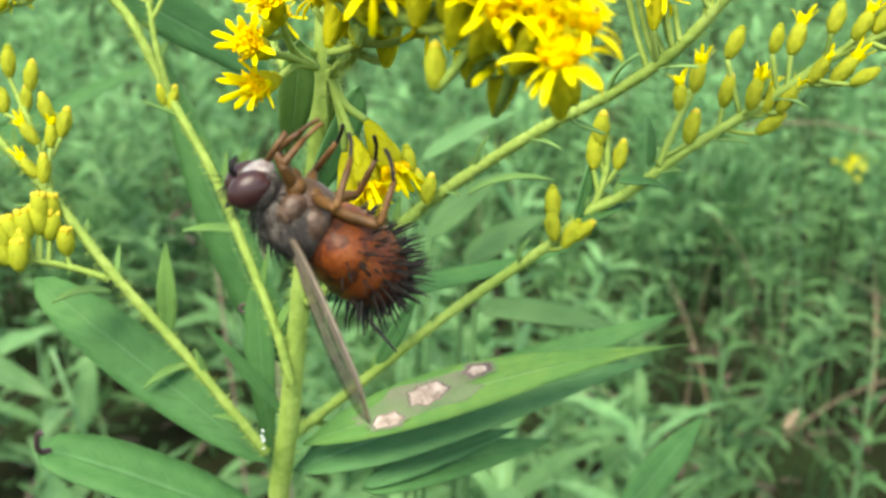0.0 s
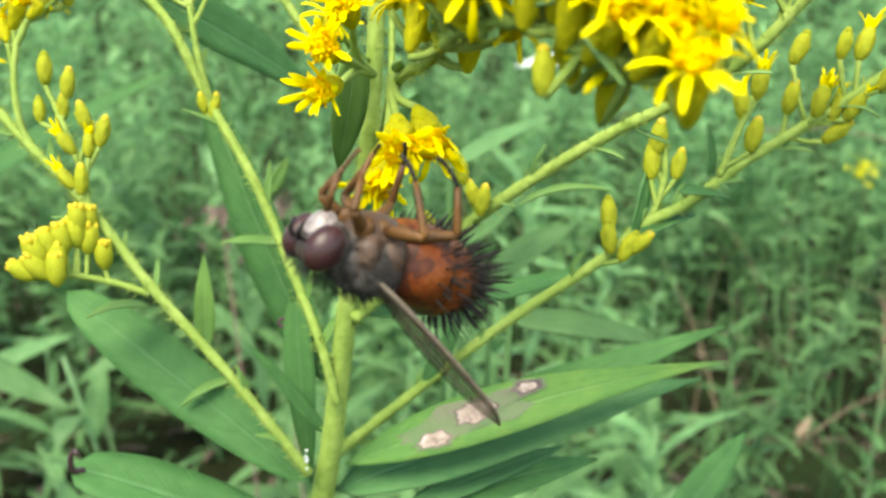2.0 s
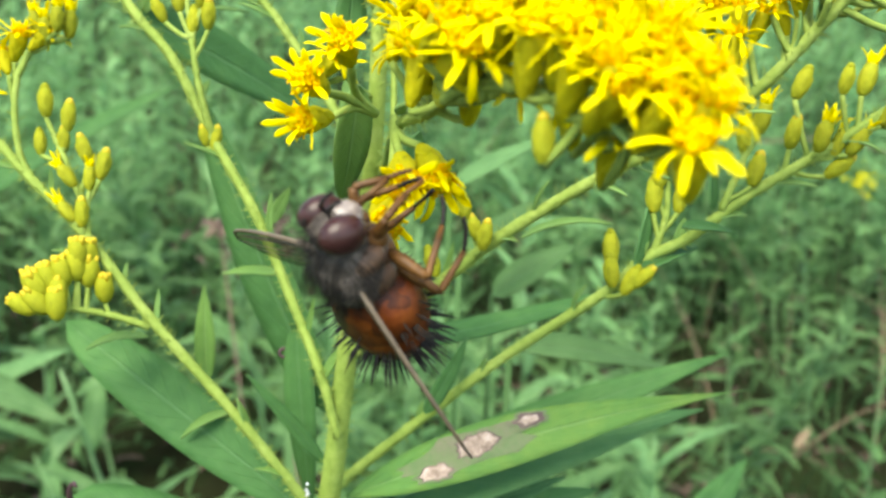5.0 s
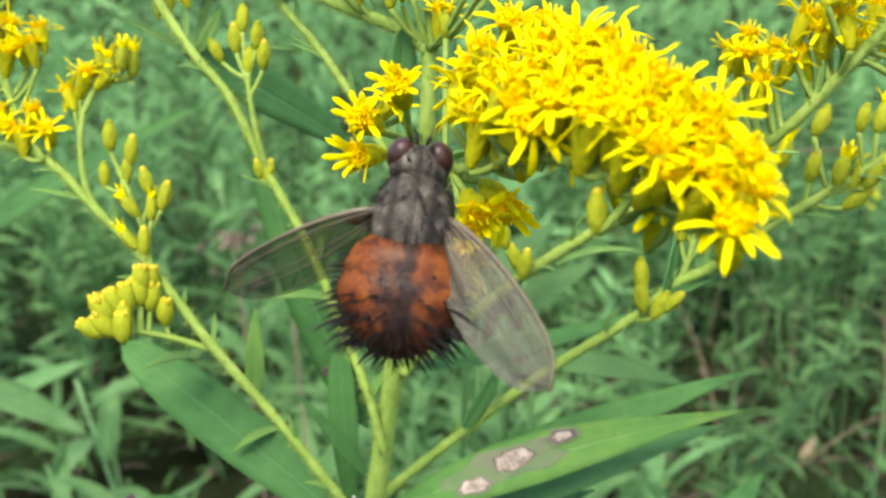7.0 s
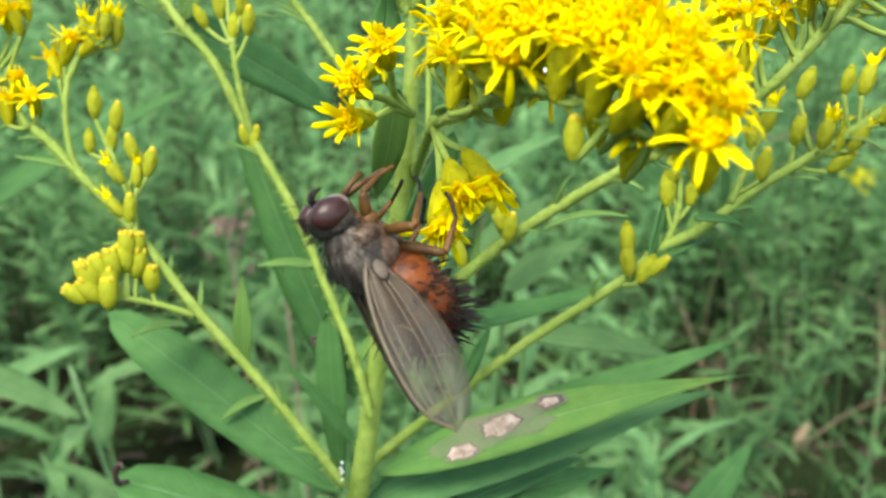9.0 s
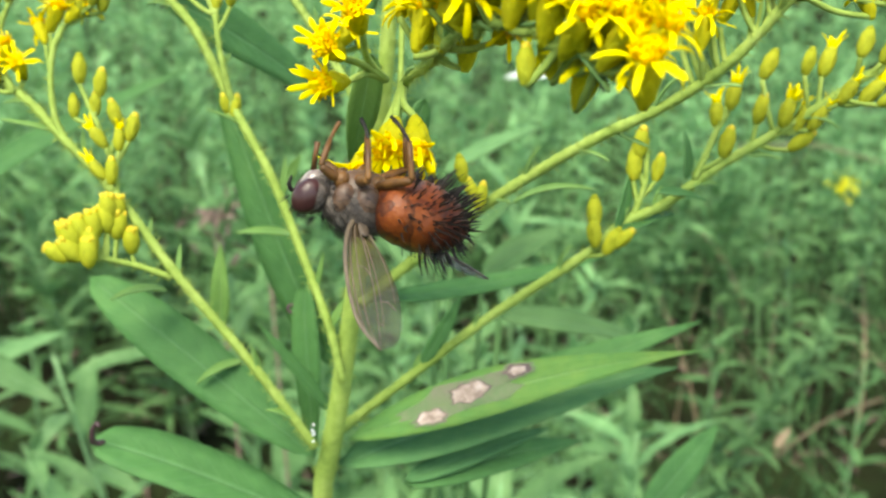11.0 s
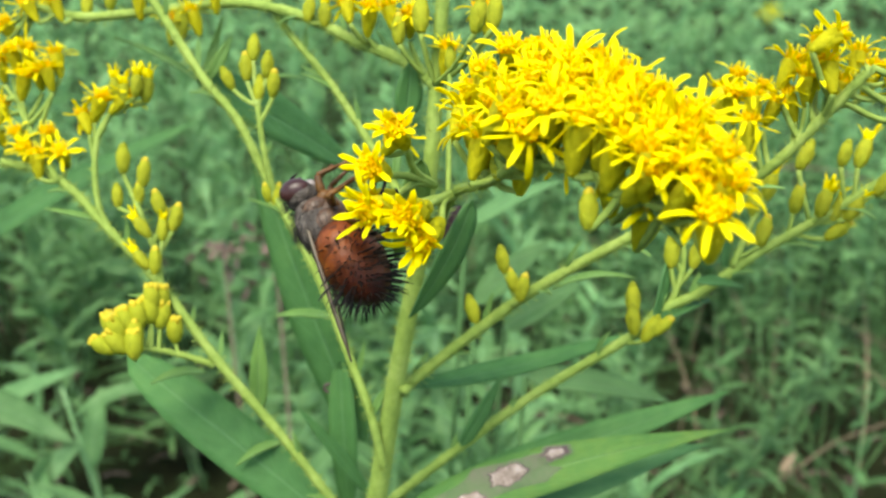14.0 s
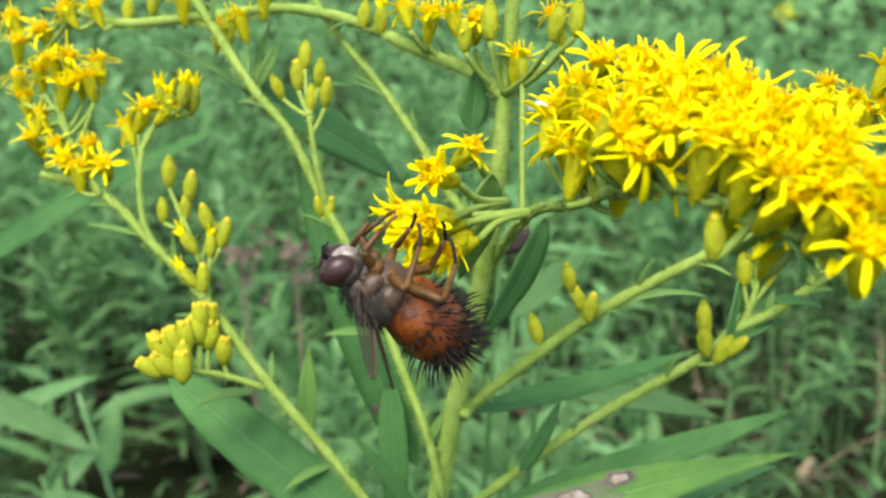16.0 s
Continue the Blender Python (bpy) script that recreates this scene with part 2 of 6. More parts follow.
M_ABDOMEN = amber()
M_BRISTLE = mottled("black_bristle", [(0.006, 0.005, 0.005), (0.015, 0.012, 0.01)], 0.002, 0.5, 0, None, 0, 0, 0.2)
M_EYE = mottled("compound_eye", [(0.024, 0.008, 0.008), (0.050, 0.018, 0.017)], 0.0012, 0.35, 0.3, 0.00008, 0, 0, 0.35)
M_FACE = mottled("silver_face", [(0.08, 0.055, 0.048), (0.22, 0.18, 0.165), (0.42, 0.38, 0.36)], 0.0007, 0.32, 0.2, 0.0002)
M_LEG = mottled("fly_leg", [(0.045, 0.020, 0.006), (0.15, 0.066, 0.014)], 0.0015, 0.5, 0.2, 0.0002, 0, 0, 0.3)
M_SCALE = mottled("wing_scale", [(0.04, 0.028, 0.02), (0.09, 0.066, 0.046)], 0.001, 0.6, 0.2, 0.0002)
M_VEIN = mottled("wing_vein", [(0.06, 0.043, 0.026), (0.14, 0.105, 0.07)], 0.002, 0.5, 0)


def wing_membrane():
    """Smoky film: amber-brown and denser at the root, clearer and greyer towards the tip."""
    m, n, l, b = material("wing_membrane", 0.38)
    b.inputs["Specular IOR Level"].default_value = 0.28
    tr, mx = n.new("ShaderNodeBsdfTransparent"), n.new("ShaderNodeMixShader")
    tr.inputs[0].default_value = (0.70, 0.67, 0.60, 1)
    tex, noise_, sep = n.new("ShaderNodeTexCoord"), n.new("ShaderNodeTexNoise"), n.new("ShaderNodeSeparateXYZ")
    noise_.inputs["Scale"].default_value = 600
    l.new(tex.outputs["Object"], noise_.inputs["Vector"])
    l.new(tex.outputs["Object"], sep.inputs[0])
    out, ramp = n.new("ShaderNodeMapRange"), n.new("ShaderNodeMix")
    out.inputs[1].default_value, out.inputs[2].default_value = -0.0005, -0.006
    l.new(sep.outputs[0], out.inputs[0])
    ramp.data_type = "RGBA"
    ramp.inputs[6].default_value, ramp.inputs[7].default_value = (0.046, 0.028, 0.013, 1), (0.072, 0.064, 0.054, 1)
    l.new(out.outputs[0], ramp.inputs[0])
    l.new(ramp.outputs[2], b.inputs["Base Color"])
    rng, dense = n.new("ShaderNodeMapRange"), n.new("ShaderNodeMath")
    rng.inputs[3].default_value, rng.inputs[4].default_value = 0.52, 0.76
    l.new(noise_.outputs["Fac"], rng.inputs[0])
    dense.operation, dense.inputs[1].default_value = "MULTIPLY_ADD", -0.2
    l.new(out.outputs[0], dense.inputs[0])
    l.new(rng.outputs[0], dense.inputs[2])
    l.new(dense.outputs[0], mx.inputs[0])
    l.new(tr.outputs[0], mx.inputs[1])
    l.new(b.outputs[0], mx.inputs[2])
    l.new(mx.outputs[0], n["Material Output"].inputs["Surface"])
    return m


M_WING = wing_membrane()


# ---- mesh helpers ----
def at(p):
    """View millimetres to world metres."""
    return C0 @ Vector((p[0] / 1000, p[1] / 1000, -p[2] / 1000))


def turned(v):
    return C0.to_3x3() @ Vector((v[0], v[1], -v[2]))


def part(name, bm, mats, parent=None, label="", smooth=True, base=None):
    """Links a bmesh in world metres as one mesh object; its origin goes to base."""
    me = bpy.data.meshes.new(name)
    if base is not None:
        bmesh.ops.translate(bm, verts=bm.verts, vec=-Vector(base))
    bm.to_mesh(me)
    bm.free()
    for m in mats if isinstance(mats, (list, tuple)) else [mats]:
        me.materials.append(m)
    if smooth:
        me.shade_smooth()
    ob = new(name, me)
    if base is not None:
        ob.location = base
    if parent is not None:
        ob.parent = parent
        p = Vector()
        q = parent
        while q is not None:
            p += q.location
            q = q.parent
        ob.location = ob.location - p
    if label:
        tagged(ob, label)
    return ob


def smooth_path(pts, steps=6):
    """Catmull-Rom through the points (tuples of any length)."""
    pts = [np.array(p, float) for p in pts]
    if len(pts) < 3:
        return [pts[0] + (pts[1] - pts[0]) * i / steps for i in range(steps + 1)]
    e = [2 * pts[0] - pts[1]] + pts + [2 * pts[-1] - pts[-2]]
    out = []
    for i in range(1, len(e) - 2):
        a, b, c, d = e[i - 1:i + 3]
        for k in range(steps):
            t = k / steps
            out.append(0.5 * (2 * b + (c - a) * t + (2 * a - 5 * b + 4 * c - d) * t * t + (3 * b - a - 3 * c + d) * t ** 3))
    out.append(pts[-1])
    return out


def tube(bm, path, radii, sides=8, mat=0, caps=True):
    """A swept tube along Vectors with a radius at each."""
    rings = []
    up = None
    for i, p in enumerate(path):
        d = (path[min(i + 1, len(path) - 1)] - path[max(i - 1, 0)]).normalized()
        if up is None:
            up = d.orthogonal().normalized()
        up = (up - d * up.dot(d)).normalized()
        s = d.cross(up)
        rings.append([bm.verts.new(p + (up * math.cos(a) + s * math.sin(a)) * radii[i]) for a in [2 * math.pi * k / sides for k in range(sides)]])
    for a, b in zip(rings, rings[1:]):
        for k in range(sides):
            bm.faces.new((a[k], a[(k + 1) % sides], b[(k + 1) % sides], b[k])).material_index = mat
    if caps:
        bm.faces.new(rings[0][::-1]).material_index = mat
        bm.faces.new(rings[-1]).material_index = mat


def blade(bm, base, tip, width, normal, bend=0.0, fold=0.15, n=10, wave=0.0, mat=0, mat2=None, shape=(0.55, 0.95), twist=0.0, rnd=random, thick=0.0):
    """A lanceolate blade from base to tip: keel along the middle, edges raised by fold, arched by bend."""
    base, tip = Vector(base), Vector(tip)
    u = tip - base
    length = u.length
    normal = Vector(normal)
    normal = (normal - u.normalized() * normal.dot(u.normalized())).normalized()
    side = u.normalized().cross(normal)
    peak = shape[0] / (shape[0] + shape[1])
    top = peak ** shape[0] * (1 - peak) ** shape[1]
    rows = []
    ph = rnd.random() * 6
    cross = (-1, -0.55, 0, 0.55, 1)
    for i in range(n + 1):
        t = i / n
        w = width / 2 * max((t ** shape[0]) * ((1 - t) ** shape[1]) / top, 0.02)
        c = base + u * t + normal * (bend * length * 4 * t * (1 - t))
        a = twist * t
        s2, n2 = side * math.cos(a) + normal * math.sin(a), normal * math.cos(a) - side * math.sin(a)
        ring = []
        for k in cross:
            ripple = wave * width * math.sin(ph + t * 17 + k * 2) * abs(k)
            ring.append(c + s2 * (w * k) + n2 * (fold * w * abs(k) ** 1.3 + ripple))
        rows.append((ring, n2))
    vs = [[bm.verts.new(p) for p in r] for r, _ in rows]
    uv = bm.loops.layers.uv.verify()
    m2 = mat if mat2 is None else mat2
    for a, b in zip(vs, vs[1:]):
        for k in range(4):
            f = bm.faces.new((a[k], a[k + 1], b[k + 1], b[k]))
            f.material_index = mat if k < 2 else m2
            i = vs.index(a)
            for lp, (du, dv) in zip(f.loops, ((0, 0), (0, 1), (1, 1), (1, 0))):
                lp[uv].uv = ((i + du) / n, cross[k + dv])
    if thick:
        back = [[bm.verts.new(p - n2 * thick) for p in r] for r, n2 in rows]
        for a, b in zip(back, back[1:]):
            for k in range(4):
                bm.faces.new((a[k + 1], a[k], b[k], b[k + 1])).material_index = mat
        for k in (0, 4):
            for i in range(n):
                q = (vs[i][k], vs[i + 1][k], back[i + 1][k], back[i][k])
                bm.faces.new(q if k == 0 else q[::-1]).material_index = mat
        for i in (0, n):
            for k in range(4):
                bm.faces.new((vs[i][k], vs[i][k + 1], back[i][k + 1], back[i][k])).material_index = mat


def lathe(bm, profile, sides=10, mat=0, lumps=0.0, m=Matrix.Identity(4)):
    """Rings (z, r) round z; lumps makes overlapping scales."""
    rings = []
    for j, (z, r) in enumerate(profile):
        rings.append([bm.verts.new(m @ Vector((math.cos(a) * r * (1 + lumps * math.cos(5 * a + j * 2.4)), math.sin(a) * r * (1 + lumps * math.cos(5 * a + j * 2.4)), z)))
                      for a in [2 * math.pi * k / sides for k in range(sides)]])
    for a, b in zip(rings, rings[1:]):
        for k in range(sides):
            bm.faces.new((a[k], a[(k + 1) % sides], b[(k + 1) % sides], b[k])).material_index = mat
    bm.faces.new(rings[0][::-1]).material_index = mat
    bm.faces.new(rings[-1]).material_index = mat


def mesh_of(name, bm, mats):
    me = bpy.data.meshes.new(name)
    bm.to_mesh(me)
    bm.free()
    for m in mats:
        me.materials.append(m)
    me.shade_smooth()
    return me


MM = 0.001


# Flower heads: origin at the stalk, axis +z, in metres.
def cup_mesh(seed):
    rnd = random.Random(seed)
    bm = bmesh.new()
    lathe(bm, [(0, 0.2 * MM), (0.25 * MM, 0.3 * MM), (0.7 * MM, 0.43 * MM), (1.25 * MM, 0.56 * MM), (1.8 * MM, 0.66 * MM), (2.25 * MM, 0.7 * MM), (2.55 * MM, 0.67 * MM), (2.72 * MM, 0.48 * MM)], 14, 0, 0.035)
    for ring, (z, r, ln) in enumerate([(0.12, 0.26, 1.05), (0.62, 0.42, 1.2), (1.2, 0.56, 1.35)]):
        for k in range(5):
            a = 2 * math.pi * (k + ring * 0.5) / 5 + rnd.uniform(-0.15, 0.15)
            out = Vector((math.cos(a), math.sin(a), 0))
            blade(bm, out * (r * MM) + Vector((0, 0, z * MM)), out * ((0.58, 0.70, 0.76)[ring] * MM) + Vector((0, 0, (z + ln) * MM)), 0.62 * MM, -out, -0.05, 0.5, 5, 0, 0, None, (0.4, 0.7), 0, rnd, 0.012 * MM)
    return mesh_of("involucre", bm, [M_CUP])


def petal_mesh(seed):
    """One ray, reaching along +x, its upper face +z."""
    rnd = random.Random(seed)
    bm = bmesh.new()
    blade(bm, (0, 0, 0), (rnd.uniform(1.15, 2.05) * MM, 0, 0), rnd.uniform(0.25, 0.40) * MM, Vector((0, 0, 1)), rnd.uniform(-0.04, 0.22), rnd.uniform(-0.35, 0.4), 7, 0.05, 0, None, (0.38, 0.22), rnd.uniform(-0.5, 0.5), rnd, 0.04 * MM)
    return mesh_of("ray_petal", bm, [M_PETAL])


def petal_poses(count, spread, rnd):
    for k in range(count):
        a = 2 * math.pi * (k + rnd.uniform(-0.3, 0.3)) / count
        el = spread + rnd.gauss(0, 0.42)
        yield Matrix.Rotation(a, 4, "Z") @ Matrix.Translation((0.5 * MM, 0, 2.55 * MM)) @ Matrix.Rotation(-el, 4, "Y") @ Matrix.Rotation(rnd.uniform(-0.3, 0.3), 4, "X")


def disc_mesh(seed):
    """A low dome of small tubular florets with spreading lobes and a few forked styles."""
    rnd = random.Random(seed)
    bm = bmesh.new()
    lathe(bm, [(2.4 * MM, 0.55 * MM), (2.7 * MM, 0.62 * MM), (2.95 * MM, 0.5 * MM), (3.1 * MM, 0.2 * MM)], 10, 0, 0.08)
    for k in range(16):
        a, r = k * 2.4, 0.165 * math.sqrt(k + 0.3) * MM
        b = Vector((math.cos(a) * r, math.sin(a) * r, (2.85 - 0.018 * k) * MM))
        tip = b + Vector((math.cos(a) * (0.03 + 0.012 * k) * MM, math.sin(a) * (0.03 + 0.012 * k) * MM, rnd.uniform(0.3, 0.55) * MM))
        tube(bm, [b, b.lerp(tip, 0.5), tip], [0.12 * MM, 0.14 * MM, 0.17 * MM], 6)
        for j in range(4):
            q = 2 * math.pi * j / 4 + rnd.random()
            o = Vector((math.cos(q), math.sin(q), 0.35)).normalized()
            blade(bm, tip + o * 0.1 * MM, tip + o * rnd.uniform(0.24, 0.36) * MM, 0.15 * MM, Vector((0, 0, 1)), 0, 0.2, 3, 0, rnd.choice((0, 0, 1)), None, (0.4, 0.6), 0, rnd, 0.03 * MM)
        if rnd.random() < 0.35:
            tube(bm, [tip, tip + Vector((rnd.uniform(-0.2, 0.2) * MM, rnd.uniform(-0.2, 0.2) * MM, rnd.uniform(0.4, 0.8) * MM))], [0.05 * MM, 0.065 * MM], 5, 1)
    return mesh_of("flower_disc", bm, [M_DISC, M_PETAL])


def bud_mesh(seed, opened):
    rnd = random.Random(seed)
    bm = bmesh.new()
    lathe(bm, [(0, 0.2 * MM), (0.2 * MM, 0.4 * MM), (0.6 * MM, 0.56 * MM), (1.2 * MM, 0.66 * MM), (1.8 * MM, 0.64 * MM), (2.3 * MM, 0.54 * MM), (2.6 * MM, 0.42 * MM)], 12, 0, 0.05)
    lathe(bm, [(2.5 * MM, 0.45 * MM), (2.8 * MM, 0.36 * MM), (3.0 * MM, 0.22 * MM), (3.08 * MM, 0.06 * MM)], 10, 1 if seed % 2 == 0 else 0, 0.1)
    for ring, (z, r, ln) in enumerate([(0.1, 0.34, 1.1), (0.7, 0.58, 1.4)]):
        for k in range(5):
            a = 2 * math.pi * (k + ring * 0.5) / 5
            out = Vector((math.cos(a), math.sin(a), 0))
            blade(bm, out * (r * MM) + Vector((0, 0, z * MM)), out * (0.68 * MM) + Vector((0, 0, (z + ln) * MM)), 0.6 * MM, -out, -0.05, 0.5, 4, 0, 0, None, (0.4, 0.7), 0, rnd, 0.012 * MM)
    if opened:
        for k in range(7):
            a = k * 2.4
            o = Vector((math.cos(a), math.sin(a), 0))
            b = o * (0.12 * k ** 0.6 * MM) + Vector((0, 0, 2.5 * MM))
            tube(bm, [b, b + Vector((0, 0, 0.8 * MM)) + o * 0.15 * MM], [0.2 * MM, 0.17 * MM], 6, 1)
        for k in range(6):
            a = k * 1.05 + rnd.uniform(-0.3, 0.3)
            o = Vector((math.cos(a), math.sin(a), 0))
            b = o * (0.36 * MM) + Vector((0, 0, 2.7 * MM))
            blade(bm, b, b + o * rnd.uniform(0.2, 1.0) * MM + Vector((0, 0, rnd.uniform(0.7, 1.5) * MM)), 0.36 * MM, -o, 0.05, 0.3, 4, 0, 1, None, (0.4, 0.4), 0, rnd, 0.02 * MM)
    return mesh_of("bud", bm, [M_BUD, M_PETAL if opened else M_BUDTIP])


CUPS = [cup_mesh(i) for i in range(3)]
PETALS = [petal_mesh(20 + i) for i in range(6)]
DISCS = [disc_mesh(40 + i) for i in range(3)]


def whole_head(seed):
    """Cup, rays and disc in one mesh, for the small moving sprigs."""
    rnd = random.Random(seed)
    bm = bmesh.new()
    for me, mat in ((rnd.choice(CUPS), 0), (rnd.choice(DISCS), 1)):
        start = len(bm.faces)
        bm.from_mesh(me)
        bm.faces.ensure_lookup_table()
        for f in bm.faces[start:]:
            f.material_index = mat + f.material_index
    for m in petal_poses(11, 1.05, rnd):
        start, v0 = len(bm.faces), len(bm.verts)
        bm.from_mesh(rnd.choice(PETALS))
        bm.faces.ensure_lookup_table()
        bm.verts.ensure_lookup_table()
        for f in bm.faces[start:]:
            f.material_index = 2
        for v in bm.verts[v0:]:
            v.co = m @ v.co
    return mesh_of("flower_head", bm, [M_CUP, M_DISC, M_PETAL])


WHOLE = [whole_head(80 + i) for i in range(3)]
BUDS = [bud_mesh(60, False), bud_mesh(61, False), bud_mesh(62, True)]


def knob_mesh(seed):
    """A short unopened head with a knobbly top."""
    rnd = random.Random(seed)
    bm = bmesh.new()
    lathe(bm, [(0, 0.2 * MM), (0.25 * MM, 0.5 * MM), (0.8 * MM, 0.74 * MM), (1.5 * MM, 0.76 * MM), (2.05 * MM, 0.66 * MM), (2.3 * MM, 0.4 * MM)], 12, 0, 0.06)
    for k in range(7):
        a = k * 2.4
        o = Vector((math.cos(a), math.sin(a), 0)) * (0.17 * k ** 0.55 * MM)
        b = o + Vector((0, 0, 1.9 * MM))
        tube(bm, [b, b + Vector((0, 0, rnd.uniform(0.4, 0.6) * MM)) + o * 0.2, b + Vector((0, 0, rnd.uniform(0.62, 0.75) * MM)) + o * 0.2], [0.24 * MM, 0.22 * MM, 0.1 * MM], 7, 1)
    for k in range(5):
        a = 2 * math.pi * k / 5
        out = Vector((math.cos(a), math.sin(a), 0))
        blade(bm, out * (0.46 * MM) + Vector((0, 0, 0.2 * MM)), out * (0.78 * MM) + Vector((0, 0, 1.5 * MM)), 0.6 * MM, -out, -0.05, 0.5, 4, 0, 0, None, (0.4, 0.7), 0, rnd, 0.012 * MM)
    return mesh_of("knob_bud", bm, [M_BUD, M_BUDTIP])


KNOBS = [knob_mesh(90 + i) for i in range(3)]


def aim(direction, roll=0.0):
    return Vector(direction).normalized().to_track_quat("Z", "Y").to_matrix().to_4x4() @ Matrix.Rotation(roll, 4, "Z")


def local(ob, m, parent):
    """Places ob by the world pose m under a parent that is only shifted."""
    ob.parent = parent
    p = Vector()
    while parent is not None:
        p += parent.location
        parent = parent.parent
    ob.matrix_basis = Matrix.Translation(-p) @ m


def flower_head(parent, top, direction, size, rnd, label=""):
    """A head whose middle is at top (view mm) and that looks along direction (view)."""
    d = turned(direction).normalized()
    m = Matrix.Translation(at(top) - d * (2.7 * MM * size)) @ aim(d, rnd.random() * 6) @ Matrix.Scale(size, 4)
    head = new("flower_head", rnd.choice(CUPS))
    local(head, m, parent)
    disc = new("flower_disc", rnd.choice(DISCS))
    disc.parent = head
    disc.matrix_basis = Matrix.Rotation(rnd.random() * 6, 4, "Z")
    for pm in petal_poses(rnd.randint(9, 13), rnd.choice((0.05, 0.3, -0.4, 0.45, 0.15, -0.15)), rnd):
        petal = new("ray_petal", rnd.choice(PETALS))
        petal.parent = head
        petal.matrix_basis = pm
    if rnd.random() < 0.14:
        petal = new("ray_petal", rnd.choice(PETALS))
        petal.parent = head
        petal.matrix_basis = Matrix.Translation((0.2 * MM, 0, 2.9 * MM)) @ Matrix.Rotation(rnd.uniform(-1.7, -1.2), 4, "Y") @ Matrix.Diagonal((1.35, 0.6, 1, 1))
    return head


def bud(parent, foot, direction, size, rnd, opened=False, short=False):
    m = Matrix.Translation(at(foot)) @ aim(turned(direction), rnd.random() * 6) @ Matrix.Scale(size, 4)
    ob = new("flower_bud", rnd.choice(KNOBS) if short else BUDS[2] if opened else rnd.choice(BUDS[:2]))
    local(ob, m, parent)
    return ob


def stalk(bm, a, b, r0, r1, sag=0.15):
    """A thin curved pedicel between two view points."""
    a, b = at(a), at(b)
    mid = a.lerp(b, 0.5) + Vector((0, 0, -1)) * (b - a).length * sag
    path = [Vector(v) for v in smooth_path([a, mid, b], 4)]
    tube(bm, path, [(r0 + (r1 - r0) * i / (len(path) - 1)) * MM for i in range(len(path))], 6)


def branch(name, pts, r0, r1, parent, label="", hairs=0, seed=0):
    """A tapering stem through view points, with short hairs."""
    bm = bmesh.new()
    path = [at(p) for p in smooth_path(pts, 8)]
    n = len(path) - 1
    rnd = random.Random(seed)
    radii = [(r0 + (r1 - r0) * i / n) * MM * (1 + 0.06 * math.sin(i * 1.7 + seed)) for i in range(n + 1)]
    tube(bm, path, radii, 12)
    for _ in range(hairs):
        i = rnd.randrange(n)
        p = path[i].lerp(path[i + 1], rnd.random())
        d = (path[i + 1] - path[i]).normalized()
        o = Vector((rnd.gauss(0, 1), rnd.gauss(0, 1), rnd.gauss(0, 1)))
        o = (o - d * o.dot(d)).normalized()
        p = p + o * radii[i] * 0.95
        tube(bm, [p, p + (o + d * 0.3) * rnd.uniform(0.25, 0.7) * MM], [0.042 * MM, 0.014 * MM], 3, 0, False)
    return part(name, bm, M_STEM, parent, label, base=path[0])


def leaf(base, tip, width, normal, parent, mat=None, bend=0.05, fold=0.2, wave=0.02, name="leaf", label="", shape=(0.55, 0.95), twist=0.0, seed=0):
    """A single thick leaf between view points; normal in view directions (x right, y up, d ahead)."""
    bm = bmesh.new()
    blade(bm, at(base), at(tip), width * MM, turned(normal), bend, fold, 18, wave, 0, 1 if isinstance(mat, list) else None, shape, twist, random.Random(seed), 0.2 * MM)
    return part(name, bm, mat or M_LEAF, parent, label, base=at(base))


# ---- ground and distance ----
bm = bmesh.new()
rings = [0.0, 0.5, 1, 1.5, 2, 3, 4, 6, 10, 20, 60, 200, 600]
prev = None
for r in rings:
    ring = [bm.verts.new((math.cos(a) * r, 1 + math.sin(a) * r, 0.03 * noise.noise((math.cos(a) * r * 2, math.sin(a) * r * 2, 0)) * min(r, 1))) for a in [k * math.pi / 24 for k in range(48)]] if r else [bm.verts.new((0, 1, 0))]
    if prev:
        for k in range(48):
            if len(prev) == 1:
                bm.faces.new((prev[0], ring[k], ring[(k + 1) % 48]))
            else:
                bm.faces.new((prev[k], ring[k], ring[(k + 1) % 48], prev[(k + 1) % 48]))
    prev = ring
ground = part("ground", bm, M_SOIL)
tagged(ground, "meadow soil, its near-black colour holding the shade under dense green weeds", "ground", kind="structure")


# ---- the goldenrod ----
STEM = [(-15.9, -23.3, 88.0), (-14.3, -16.2, 84.0), (-13.0, -8.0, 80.5), (-11.9, -1.5, 77.5), (-10.8, 4.6, 75.0), (-9.9, 10.4, 72.5), (-9.3, 15.8, 70.0), (-8.9, 22.8, 68.0), (-8.5, 29.5, 66.0), (-8.3, 36.2, 65.0)]
stem_path = smooth_path(STEM, 8)
foot = at(STEM[0])
goldenrod = new("goldenrod_plant")
goldenrod.location = (foot.x - 0.03, foot.y + 0.05, 0)
tagged(goldenrod, "goldenrod with yellow flower heads and pale hairy stems in a meadow", "wildflower")
bm = bmesh.new()
low = [Vector(v) for v in smooth_path([goldenrod.location - Vector((0, 0, 0.01)), goldenrod.location.lerp(foot, 0.5) + Vector((0, 0.008, 0)), foot], 6)]
path = low[:-1] + [at(p) for p in stem_path]
radii = [(1.12 - 0.66 * i / len(path)) * MM for i in range(len(path))]
tube(bm, path, radii, 14)
hrnd = random.Random(2)
